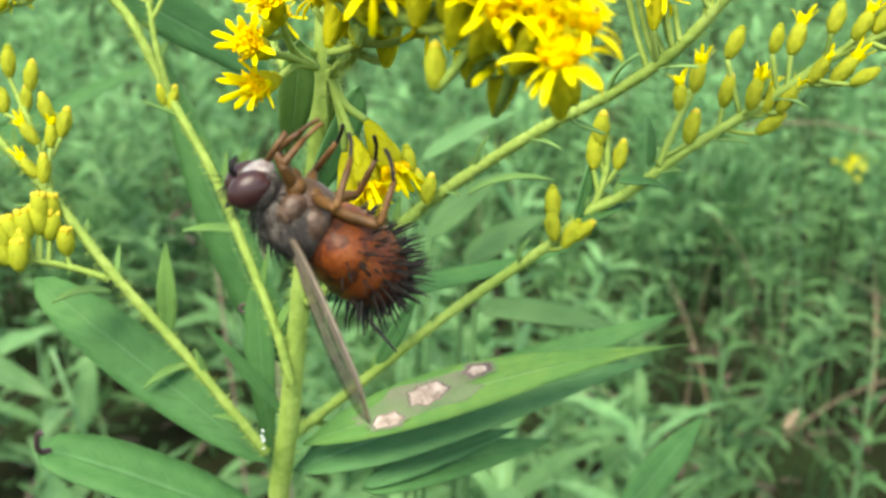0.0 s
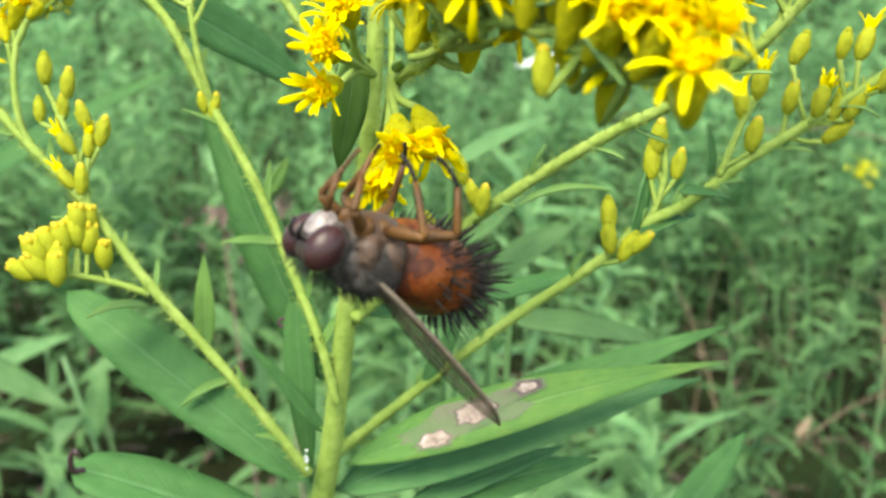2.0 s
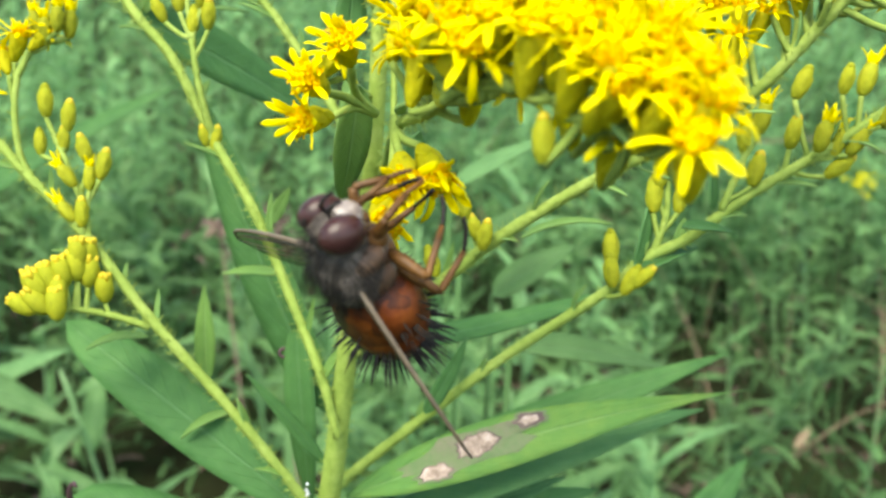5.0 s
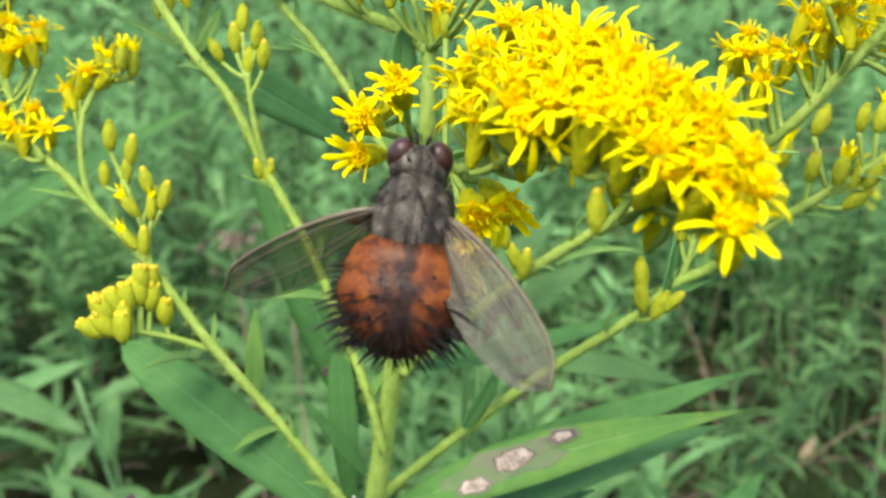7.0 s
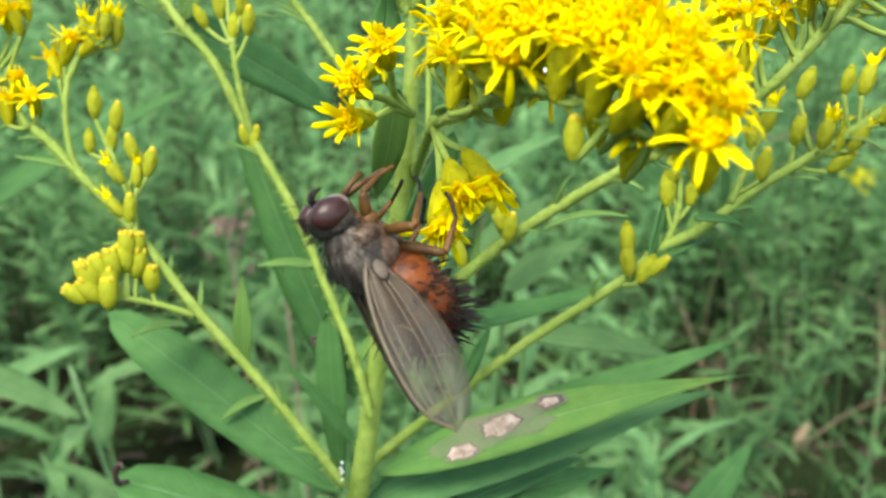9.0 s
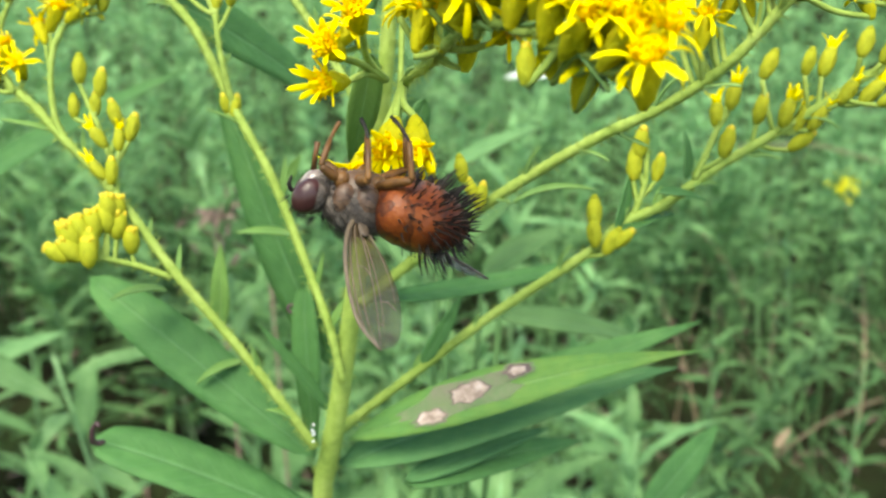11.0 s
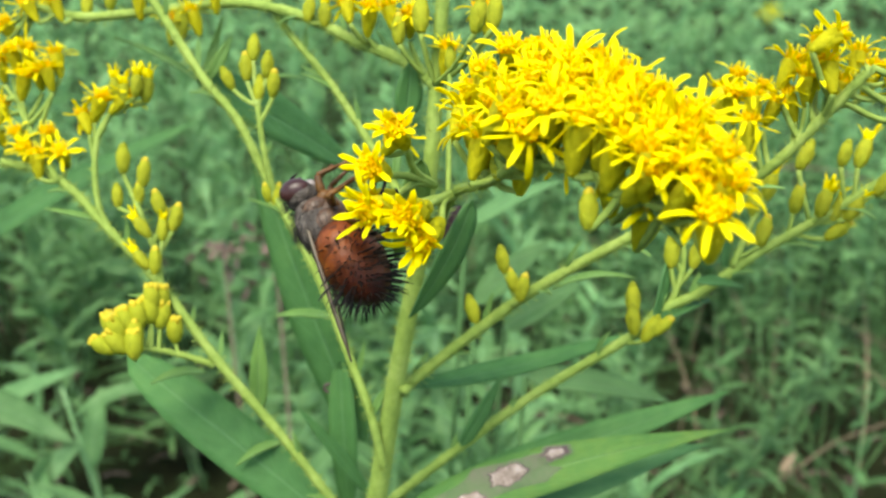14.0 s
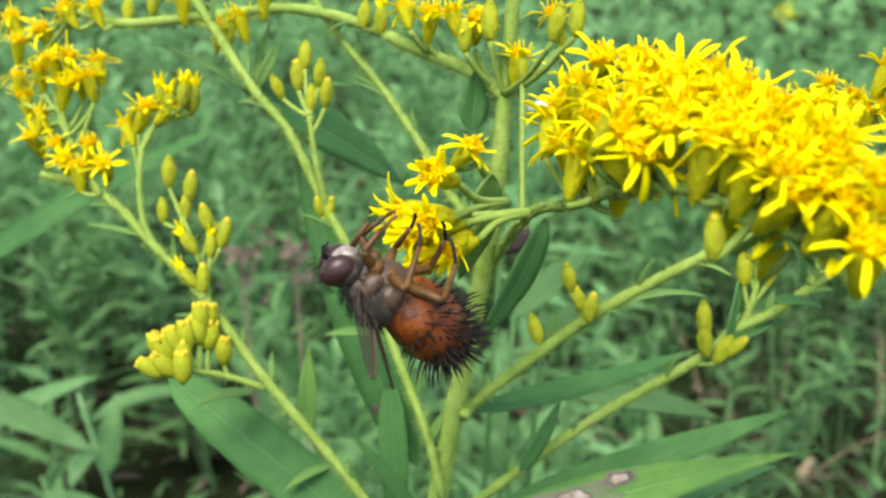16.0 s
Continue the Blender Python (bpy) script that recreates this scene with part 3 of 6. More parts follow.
for _ in range(1100):
    i = hrnd.randrange(len(low), len(path) - 1)
    d = (path[i + 1] - path[i]).normalized()
    o = Vector((hrnd.gauss(0, 1), hrnd.gauss(0, 1), hrnd.gauss(0, 1)))
    o = (o - d * o.dot(d)).normalized()
    p = path[i].lerp(path[i + 1], hrnd.random()) + o * radii[i] * 0.95
    tube(bm, [p, p + (o + d * 0.2) * hrnd.uniform(0.25, 0.6) * MM], [0.04 * MM, 0.014 * MM], 3, 0, False)
part("main_stem", bm, M_STEM, goldenrod, "pale green upright main stem", base=foot)

L1 = [(-16.3, -18.9, 84.0), (-18.9, -15.0, 82.5), (-23.0, -9.4, 81.0), (-28.8, -2.5, 80.0), (-32.7, 2.7, 79.5), (-35.6, 6.2, 79.5), (-39.5, 9.9, 80.0), (-43.1, 13.4, 81.0), (-46.5, 15.4, 82.0), (-50.9, 16.4, 83.0)]
L2 = [(-13.4, -12.2, 80.5), (-14.6, -7.1, 79.5), (-16.9, -1.2, 79.5), (-20.1, 6.5, 79.5), (-24.0, 13.3, 80.0), (-27.5, 20.1, 80.0), (-31.1, 24.4, 80.5), (-35.3, 30.6, 81.0), (-38.4, 35.1, 81.0)]
R1 = [(-14.6, -18.0, 86.0), (-12.0, -16.1, 88.0), (-6.9, -12.1, 88.0), (0.6, -6.0, 85.0), (9.6, 0.6, 79.5), (12.1, 3.0, 79.0), (15.9, 4.8, 78.5), (20.2, 8.0, 78.0), (24.2, 10.5, 77.0), (26.5, 12.0, 76.0), (29.2, 13.8, 75.0), (32.0, 15.8, 74.0), (35.6, 17.4, 73.0), (38.3, 18.4, 72.0)]
R2 = [(-11.7, -4.7, 78.0), (-10.4, -3.5, 79.5), (-5.6, 0.4, 78.4), (-0.8, 4.2, 76.1), (3.7, 7.1, 73.6), (8.3, 9.7, 70.9), (12.9, 11.8, 68.1), (17.1, 14.6, 65.1), (20.4, 18.5, 62.0), (22.7, 21.4, 60.0)]
U1 = [(-10.0, 7.1, 78.0), (-8.6, 10.2, 70.0), (-7.5, 11.8, 60.0), (-5.8, 11.7, 53.0), (-4.2, 12.0, 46.0), (-2.2, 11.6, 42.5), (-0.1, 10.6, 40.5), (2.0, 9.5, 39.5), (3.6, 8.6, 38.5)]
U2 = [(-9.1, 21.4, 68.0), (-11.5, 24.3, 73.0), (-16.6, 27.1, 76.0), (-21.5, 30.0, 79.0), (-28.3, 32.1, 82.0), (-36.4, 31.8, 84.0), (-44.8, 31.6, 86.0), (-49.8, 33.0, 87.0)]
U3 = [(-9.8, 10.5, 75.0), (-12.4, 13.7, 77.0), (-15.3, 18.5, 79.0), (-18.9, 23.9, 80.0), (-23.0, 28.9, 81.0), (-26.2, 33.5, 82.0)]
limb = {}
for name, pts, r0, r1, hairs in (("L1", L1, 0.46, 0.42, 700), ("L2", L2, 0.40, 0.44, 600), ("R1", R1, 0.52, 0.38, 700), ("R2", R2, 0.56, 0.40, 700), ("U1", U1, 0.42, 0.24, 500), ("U2", U2, 0.56, 0.45, 450), ("U3", U3, 0.43, 0.33, 350)):
    limb[name] = branch("branch", pts, r0, r1, goldenrod, "slender hairy side branch", hairs, len(pts))

# small narrow bracts along the branches
brnd = random.Random(31)
for name, pts, count in (("L1", L1, 9), ("L2", L2, 8), ("R1", R1, 13), ("R2", R2, 11), ("U1", U1, 6), ("U2", U2, 13), ("U3", U3, 8)):
    path = smooth_path(pts, 8)
    for k in range(count):
        i = int((k + brnd.uniform(0.2, 0.8)) / count * (len(path) - 10)) + 5
        p, q = path[i], path[i + 2]
        ax = Vector(q) - Vector(p)
        ax.normalize()
        sd = Vector((-ax.y, ax.x, brnd.uniform(-0.8, 0.4))) * brnd.choice((-1, 1))
        end = Vector(p) + (ax * brnd.uniform(0.5, 1.0) + sd * brnd.uniform(0.3, 0.7)) * brnd.uniform(2.0, 4.5)
        leaf(tuple(p), tuple(end), brnd.uniform(0.4, 0.8), (0.2, 0.8, -0.6), goldenrod, M_LEAFPALE, brnd.uniform(-0.05, 0.15), 0.3, 0, "bract", "", (0.5, 0.9), 0, k)

TWIG = {
    "L1b": [(-29.3, -2.7, 80.0), (-32.0, -1.7, 79.0), (-34.6, -1.1, 78.0), (-36.5, -0.8, 77.0)],
    "L1c": [(-38.9, 9.1, 80.0), (-40.4, 12.0, 80.0), (-40.9, 16.2, 80.0), (-40.3, 19.6, 80.0), (-38.7, 21.5, 80.0)],
    "L1d": [(-34.3, 4.5, 79.5), (-34.8, 7.9, 79.5), (-35.9, 10.4, 79.5), (-37.5, 13.6, 80.0)],
    "L1e": [(-44.7, 14.4, 81.0), (-46.8, 17.4, 82.0), (-49.2, 21.4, 83.0), (-50.1, 24.6, 83.0)],
    "L2b": [(-24.0, 13.3, 80.0), (-24.9, 17.3, 79.0), (-25.6, 21.5, 79.0)],
    "R1b": [(18.5, 7.1, 78.0), (19.8, 10.4, 77.5), (21.0, 13.5, 77.0)],
    "R1c": [(12.3, 1.8, 79.0), (14.1, 6.4, 79.0), (14.3, 9.9, 79.0)],
}
for name, pts in TWIG.items():
    limb[name] = branch("branch", pts, 0.33, 0.24, goldenrod, "thin flowering side twig", 60, len(name) + len(pts))
rnd = random.Random(5)
swaying = [limb["U1"]]


def heads_on(key, pts, tops, size, lean, seed, mm=1.0):
    """Heads with pedicels from the nearest place on a branch."""
    r = random.Random(seed)
    path = smooth_path(pts, 8)
    for x, y, d in tops:
        near = max(0.0, min(1.0, (50 - d) / 9)) if key == "U1" else 0.0
        dirn = Vector((lean[0] + r.gauss(0, 0.3), lean[1] - 0.05 * near + r.gauss(0, 0.25), lean[2] - 0.15 * near + r.gauss(0, 0.35))).normalized()
        head = flower_head(goldenrod, (x, y, d), dirn, size * r.uniform(0.88, 1.1), r)
        foot_ = Vector((x, y, d)) - dirn * 2.7 * size
        near = min(path, key=lambda q: (q[0] - foot_.x + 1.5 * lean[0]) ** 2 + (q[1] - foot_.y + 2.5) ** 2 + (q[2] - foot_.z) ** 2)
        bm = bmesh.new()
        stalk(bm, near[:3], tuple(foot_), 0.26, 0.22, 0.08)
        part("pedicel", bm, M_STEM, limb[key])
        if key == "U1":
            swaying.append(head)


def buds_on(key, pts, feet, size, seed, opened=0.2, short=False):
    """Buds given as foot x, y, d and direction x, y in the view."""
    r = random.Random(seed)
    path = smooth_path(pts, 8)
    for x, y, d, dx, dy in feet:
        bud(limb[key], (x, y, d), (dx, dy, r.uniform(-0.3, 0.2)), size * r.uniform(0.88, 1.1), r, r.random() < opened, short)
        near = min(path, key=lambda q: (q[0] - x + dx * 2) ** 2 + (q[1] - y + dy * 2) ** 2 + (q[2] - d) ** 2)
        bm = bmesh.new()
        stalk(bm, near[:3], (x, y, d), 0.24, 0.22, 0.06)
        part("pedicel", bm, M_STEM, limb[key])


# the near cluster, along the upper side of its arched branch
heads_on("U1", U1, [(-6.7, 15.1, 51.0), (-5.5, 15.8, 47.0), (-6.4, 17.8, 53.0), (-5.0, 13.5, 45.0), (-4.2, 20.6, 53.0), (-3.6, 16.5, 45.0), (-1.9, 19.4, 49.0), (-4.9, 14.5, 43.0), (-1.4, 18.0, 46.0), (-1.5, 13.6, 40.0), (-1.2, 16.4, 43.0), (0.8, 16.7, 43.0), (-0.4, 14.8, 41.0), (0.9, 14.2, 40.0), (1.2, 12.0, 38.0), (3.1, 13.8, 40.0), (2.6, 15.1, 41.0), (3.7, 12.8, 39.0), (4.7, 11.7, 37.0), (3.9, 8.7, 36.0), (-3.1, 14.5, 41.0), (0.3, 12.5, 39.0), (-5.9, 18.6, 51.0), (3.0, 11.3, 38.0), (-5.2, 16.8, 48.0), (-3.0, 18.2, 48.0), (-4.6, 15.6, 44.5), (-2.4, 15.4, 42.0), (-2.2, 17.0, 44.5), (0.1, 18.0, 45.5), (-0.2, 13.5, 39.5), (2.0, 13.2, 39.0), (1.8, 15.6, 41.5), (4.2, 13.9, 39.5), (-3.9, 13.4, 42.5), (0.0, 16.0, 42.0), (3.6, 10.3, 37.0), (4.9, 10.2, 36.5), (-7.0, 16.6, 53.0), (-6.0, 14.0, 49.0), (-2.6, 20.0, 51.0), (1.6, 11.0, 38.0), (0.6, 11.3, 44.0), (-1.2, 12.7, 47.0), (2.3, 9.4, 41.0), (-3.4, 13.7, 50.0), (4.0, 9.4, 39.0)], 1.05, (0.0, 0.95, -0.32), 11)
buds_on("U1", U1, [(-1.0, 8.1, 41.0, 0.0, 1.0), (1.6, 8.8, 41.0, -0.2, 1.0), (-5.1, 11.5, 49.0, 0.0, 1.0), (-7.9, 21.7, 65.0, 0.0, 1.0)], 0.72, 12, 0.0)

# left branch: open heads at the end, buds lower down
heads_on("L1e", TWIG["L1e"], [(-51.5, 26.3, 83.0), (-48.4, 27.4, 82.0), (-45.7, 26.9, 82.0), (-46.1, 25.3, 81.0), (-53.7, 24.2, 85.0), (-52.3, 20.1, 84.0), (-48.4, 17.8, 82.0), (-46.3, 19.3, 82.0), (-44.5, 17.3, 81.0), (-50.0, 27.1, 82.0), (-47.3, 25.3, 82.0), (-54.3, 26.1, 85.0), (-49.7, 19.4, 83.0), (-46.8, 17.0, 81.0), (-51.6, 22.3, 84.0), (-48.6, 24.7, 82.0)], 0.9, (-0.1, 0.95, -0.3), 13)
heads_on("L1c", TWIG["L1c"], [(-42.5, 20.8, 81.0), (-40.4, 22.3, 80.0), (-38.0, 22.6, 80.0)], 0.95, (-0.1, 0.95, -0.3), 24)
buds_on("L1c", TWIG["L1c"], [(-38.2, 21.2, 80.0, 0.0, 1.0), (-38.9, 22.0, 80.0, -0.1, 1.0), (-36.3, 21.8, 80.0, 0.1, 1.0), (-36.9, 22.1, 79.0, 0.1, 1.0)], 0.9, 14, 1.0)
buds_on("L1d", TWIG["L1d"], [(-38.2, 15.1, 80.0, 0.0, 1.0), (-38.6, 11.9, 80.0, -0.1, 1.0), (-36.7, 12.1, 80.0, 0.0, 1.0), (-36.4, 13.9, 80.0, 0.1, 1.0), (-34.2, 11.1, 79.0, -0.3, 1.0), (-35.3, 9.1, 79.0, -0.6, 0.8), (-34.1, 8.8, 79.0, 0.0, 1.0), (-33.2, 9.7, 79.0, 0.2, 1.0), (-35.3, 6.2, 79.0, -0.6, 0.7), (-34.7, 5.7, 79.0, 0.0, 1.0)], 0.88, 25, 0.5)
buds_on("L1b", TWIG["L1b"], [(-37.7, 0.3, 77.0, -0.5, 1.0), (-36.6, -0.3, 76.5, -0.5, 1.0), (-37.2, -1.3, 76.0, -0.9, 0.6), (-36.2, 0.2, 77.0, -0.3, 1.0), (-35.4, 0.7, 77.5, -0.2, 1.0), (-35.4, -0.8, 76.5, -0.2, 1.0), (-35.4, -1.9, 76.0, -0.1, 1.0), (-34.6, 1.2, 78.0, -0.1, 1.0), (-34.0, 0.7, 78.5, 0.1, 1.0), (-34.6, 2.2, 78.0, 0.0, 1.0), (-34.0, 2.2, 79.0, 0.0, 1.0), (-32.7, -0.6, 79.0, 0.0, 1.0), (-36.1, -1.3, 76.0, -0.8, 0.8)], 1.0, 15, 0.0, True)

# right lower branch
buds_on("R1", R1, [(9.6, 0.7, 78.5, -0.1, 1.0), (9.5, 2.5, 78.5, 0.0, 1.0), (10.4, 0.1, 78.5, 0.5, 0.9), (11.0, 0.7, 78.5, 0.8, 0.7)], 1.0, 16, 0.0)
buds_on("R1c", TWIG["R1c"], [(15.1, 6.9, 79.0, 0.26, 0.97), (13.4, 8.8, 79.0, 0.15, 0.99), (13.1, 6.9, 79.0, 0.05, 1.0)], 1.0, 26, 0.1)
buds_on("R1b", TWIG["R1b"], [(20.8, 9.0, 77.5, 0.29, 0.96), (21.2, 13.2, 77.0, 0.22, 0.97), (20.3, 11.6, 77.5, -0.06, 1.0)], 1.0, 27, 0.5)
buds_on("R1", R1, [(23.8, 15.9, 76.0, 0.42, 0.91), (27.2, 16.1, 75.0, 0.21, 0.98), (31.2, 17.3, 73.0, 0.37, 0.93), (26.4, 9.7, 76.5, 0.79, 0.61), (23.7, 12.0, 77.0, 0.2, 0.98), (32.7, 13.2, 73.0, 0.88, 0.48)], 0.95, 17, 0.0)
buds_on("R1", R1, [(25.6, 11.6, 76.0, 0.27, 0.96), (26.9, 11.2, 76.0, 0.22, 0.98), (27.8, 11.3, 75.5, 0.55, 0.84), (28.7, 16.0, 75.0, 0.35, 0.94), (30.0, 13.5, 74.5, 0.54, 0.84), (31.6, 13.4, 74.0, 0.65, 0.76), (33.0, 16.8, 73.0, 0.49, 0.87), (34.6, 17.3, 73.0, 0.55, 0.83), (36.1, 15.8, 72.5, 0.38, 0.92)], 1.0, 18, 1.0)


# right upper branch ends in a fan of heads
buds_on("R2", R2, [(-2.6, 6.2, 76.0, -0.2, 1.0), (-1.6, 4.5, 76.0, -0.3, 1.0), (-1.4, 3.7, 75.0, 0.2, 1.0), (-5.0, 1.6, 78.0, -0.3, 1.0)], 0.85, 18, 0.0)
heads_on("R2", R2, [(14.2, 20.5, 65.0), (15.4, 20.1, 64.0), (15.1, 18.1, 64.0), (17.3, 19.7, 64.0), (18.1, 22.7, 63.0), (19.6, 23.7, 62.0), (18.9, 21.4, 62.0), (19.9, 22.0, 61.0), (20.2, 23.8, 60.0)], 0.95, (0.2, 0.95, -0.2), 19)
heads_on("R2", R2, [(18.0, 20.3, 64.0), (20.0, 23.1, 64.0), (21.9, 21.0, 63.0), (23.2, 23.4, 63.0), (25.2, 21.8, 62.0), (26.5, 23.6, 62.0), (24.3, 22.2, 63.0), (28.0, 22.7, 61.0), (27.2, 20.6, 61.0), (13.9, 21.3, 67.0), (16.9, 21.3, 66.0), (15.3, 22.4, 67.0), (26.1, 19.9, 62.0)], 0.88, (0.1, 0.97, -0.2), 33)

# upper branches, mostly in bud
buds_on("L2b", TWIG["L2b"], [(-26.1, 25.7, 79.0, 0.0, 1.0), (-26.6, 23.8, 79.0, -0.1, 1.0), (-24.8, 24.1, 79.0, 0.1, 1.0), (-25.5, 22.0, 79.0, 0.0, 1.0), (-28.1, 23.2, 80.0, -0.4, 0.8), (-24.2, 22.3, 79.0, 0.1, 1.0)], 0.88, 20, 0.0)
buds_on("L2", L2, [(-24.5, 12.6, 80.0, -0.2, 0.9), (-24.0, 12.3, 80.0, 0.2, 1.0)], 0.7, 28, 0.0)
heads_on("U2", U2, [(-55.4, 30.0, 87.0), (-56.5, 32.6, 88.0), (-50.5, 33.0, 86.0), (-34.8, 30.6, 83.0), (-32.9, 31.5, 83.0), (-17.0, 29.8, 74.0), (-13.1, 28.4, 70.0), (-11.2, 27.3, 68.0), (-8.1, 23.9, 66.0), (-30.4, 33.6, 82.0), (-38.5, 33.4, 84.0), (-47.6, 33.2, 86.0), (-53.2, 31.2, 87.0), (-5.5, 27.2, 66.0), (-14.8, 29.2, 73.0)], 0.95, (-0.1, 0.95, -0.2), 21)
buds_on("U2", U2, [(-44.3, 31.7, 86.0, -0.1, 1.0), (-42.0, 32.3, 86.0, 0.1, 1.0), (-33.9, 28.7, 83.0, 0.0, 1.0), (-20.8, 28.9, 77.0, 0.1, 1.0), (-19.2, 28.4, 77.0, 0.0, 1.0), (-10.3, 25.0, 66.0, 0.0, 1.0), (-12.1, 24.6, 68.0, 0.0, 1.0), (-6.3, 23.4, 60.0, 0.2, 1.0), (-5.1, 23.2, 58.0, 0.1, 1.0)], 0.95, 22, 0.3)

# a short upright twig with one open head beside the stem
limb["D"] = branch("branch", [(-9.3, 15.1, 72.0), (-10.4, 15.1, 68.0), (-11.3, 15.9, 65.0)], 0.3, 0.24, goldenrod, "short flowering twig", 20, 3)
heads_on("D", [(-9.3, 15.1, 72.0), (-10.4, 15.1, 68.0), (-11.3, 15.9, 65.0)], [(-11.6, 16.7, 64.0)], 0.95, (-0.1, 0.8, -0.6), 23)

# leaves of the goldenrod
leaf_seeds = random.Random(40)


def plant_leaf(ends, width, nrm, kind, bend, fold, shape=(0.55, 0.95)):
    """A leaf of the goldenrod; kind 0 plain, 1 pale, 2 bluish, 3 yellowing."""
    leaf(ends[0], ends[1], width, nrm, goldenrod, (M_LEAF, M_LEAFPALE, M_LEAFBLUE, M_LEAFSICK)[kind], bend, fold, 0.015, shape=shape, seed=leaf_seeds.randrange(1000))
    return ends, width, nrm, kind, bend, fold


plant_leaf([(-16.6, -20.2, 86.0), (-41.4, -3.0, 92.0)], 5.6, (0.3, 0.2, -1), 0, 0.03, 0.2, (0.6, 0.5))
plant_leaf([(-15.4, -28.7, 90.0), (-39.4, -19.2, 88.0)], 6.0, (0.1, 0.8, -0.7), 0, 0.05, 0.2, (0.5, 0.33))
SICK = (0.9, 1.9)
sick_leaf = plant_leaf([(-13.3, -18.5, 86.0), (24.8, -9.5, 91.0)], 4.7, (0.05, 0.5, -1), 3, 0.115, 0.25, SICK)
plant_leaf([(-14.4, -21.4, 87.5), (21.0, -11.6, 92.5)], 7.0, (0.05, 0.7, -0.75), 2, 0.05, 0.25, (0.7, 1.2))
plant_leaf([(-8.5, -19.1, 100.0), (27.0, -7.3, 104.0)], 4.2, (0.2, 0.7, -1), 0, 0.0, 0.2)
plant_leaf([(-15.9, -12.1, 93.0), (-29.3, 21.1, 93.0)], 5.2, (-0.3, 0.1, -1), 0, 0.03, 0.2)
plant_leaf([(-26.6, -8.3, 88.0), (-26.3, 0.7, 86.0)], 1.9, (0.1, 0.1, -1), 1, 0.03, 0.15)
plant_leaf([(-24.3, -11.1, 88.0), (-28.4, -13.2, 86.0)], 1.1, (0.2, 0.9, -0.4), 1, 0.12, 0.2)
plant_leaf([(-31.8, -4.0, 87.0), (-36.7, -5.0, 85.0)], 1.3, (0.2, 0.9, -0.4), 1, 0.12, 0.2)
plant_leaf([(-19.3, 1.7, 88.0), (-24.7, 1.8, 86.0)], 1.6, (0.1, 0.9, -0.5), 1, 0.06, 0.2)
plant_leaf([(-20.7, 6.4, 88.0), (-18.8, 9.9, 88.0)], 1.3, (0.5, 0.2, -1), 1, 0.0, 0.2)
plant_leaf([(-32.6, 25.1, 84.0), (-18.1, 18.3, 104.0)], 5.6, (0.2, 0.35, -1), 0, 0.04, 0.15)
plant_leaf([(-6.0, 11.8, 66.0), (-10.9, 2.4, 68.0)], 2.6, (0.7, 0.2, -0.7), 0, 0.06, 0.2)
plant_leaf([(-10.1, 14.7, 64.0), (-12.3, 7.1, 72.0)], 2.6, (0.3, 0.5, -1), 1, 0.04, 0.2)
plant_leaf([(11.8, 2.3, 78.0), (17.1, 4.1, 80.0)], 1.9, (-0.2, 0.9, -0.6), 0, 0.05, 0.2)
plant_leaf([(14.7, 5.7, 76.0), (19.6, 5.2, 78.0)], 1.5, (0.0, 0.9, -0.6), 0, 0.06, 0.2)
plant_leaf([(11.4, 2.5, 78.0), (13.3, 9.2, 80.0)], 1.5, (0.7, 0.1, -0.7), 0, 0.04, 0.2)
plant_leaf([(2.1, 4.9, 80.0), (9.5, 6.0, 78.0)], 1.0, (0.0, 0.9, -0.6), 1, 0.12, 0.2)
plant_leaf([(17.8, 7.1, 78.0), (17.6, 11.5, 78.0)], 1.2, (0.6, 0.1, -0.7), 0, 0.04, 0.2)
plant_leaf([(-6.1, -10.7, 84.0), (-2.3, -3.9, 84.0)], 1.6, (0.5, 0.2, -1), 0, 0.04, 0.2)
plant_leaf([(-10.8, -4.4, 80.0), (13.7, 0.2, 95.0)], 2.4, (0.0, 0.7, -0.8), 0, -0.03, 0.2)
plant_leaf([(-7.7, -22.5, 86.0), (7.5, -18.1, 92.0)], 2.6, (0.1, 0.7, -0.8), 2, 0.04, 0.2)
plant_leaf([(-7.7, -22.8, 86.0), (11.1, -19.8, 94.0)], 3.8, (0.1, 0.7, -0.8), 0, 0.04, 0.2)
plant_leaf([(21.8, -31.8, 110.0), (33.0, -21.5, 116.0)], 4.4, (0.3, 0.5, -0.8), 0, 0.02, 0.2)
plant_leaf([(-11.5, 19.0, 70.0), (-11.1, 23.9, 70.0)], 2.4, (0.3, 0.1, -1), 0, 0.03, 0.2)
plant_leaf([(-25.1, 25.3, 83.0), (-22.0, 25.5, 85.0)], 0.9, (0.0, 0.9, -0.6), 1, 0.03, 0.2)
plant_leaf([(-31.5, 25.4, 85.0), (-29.4, 29.8, 85.0)], 1.2, (0.4, 0.2, -1), 1, 0.04, 0.2)
plant_leaf([(-32.1, 25.4, 85.0), (-30.3, 31.9, 85.0)], 0.8, (0.4, 0.2, -1), 1, -0.08, 0.2)
plant_leaf([(-32.3, 25.0, 86.0), (-42.3, 30.2, 88.0)], 0.9, (0.2, 0.8, -0.6), 1, 0.05, 0.2)
plant_leaf([(-18.6, -3.1, 90.0), (-17.3, -21.8, 92.0)], 3.0, (-0.2, 0.1, -1), 0, 0.02, 0.2)
plant_leaf([(-15.3, -15.9, 87.0), (-22.0, -7.1, 84.0)], 1.4, (0.4, 0.4, -0.8), 0, 0.03, 0.2)
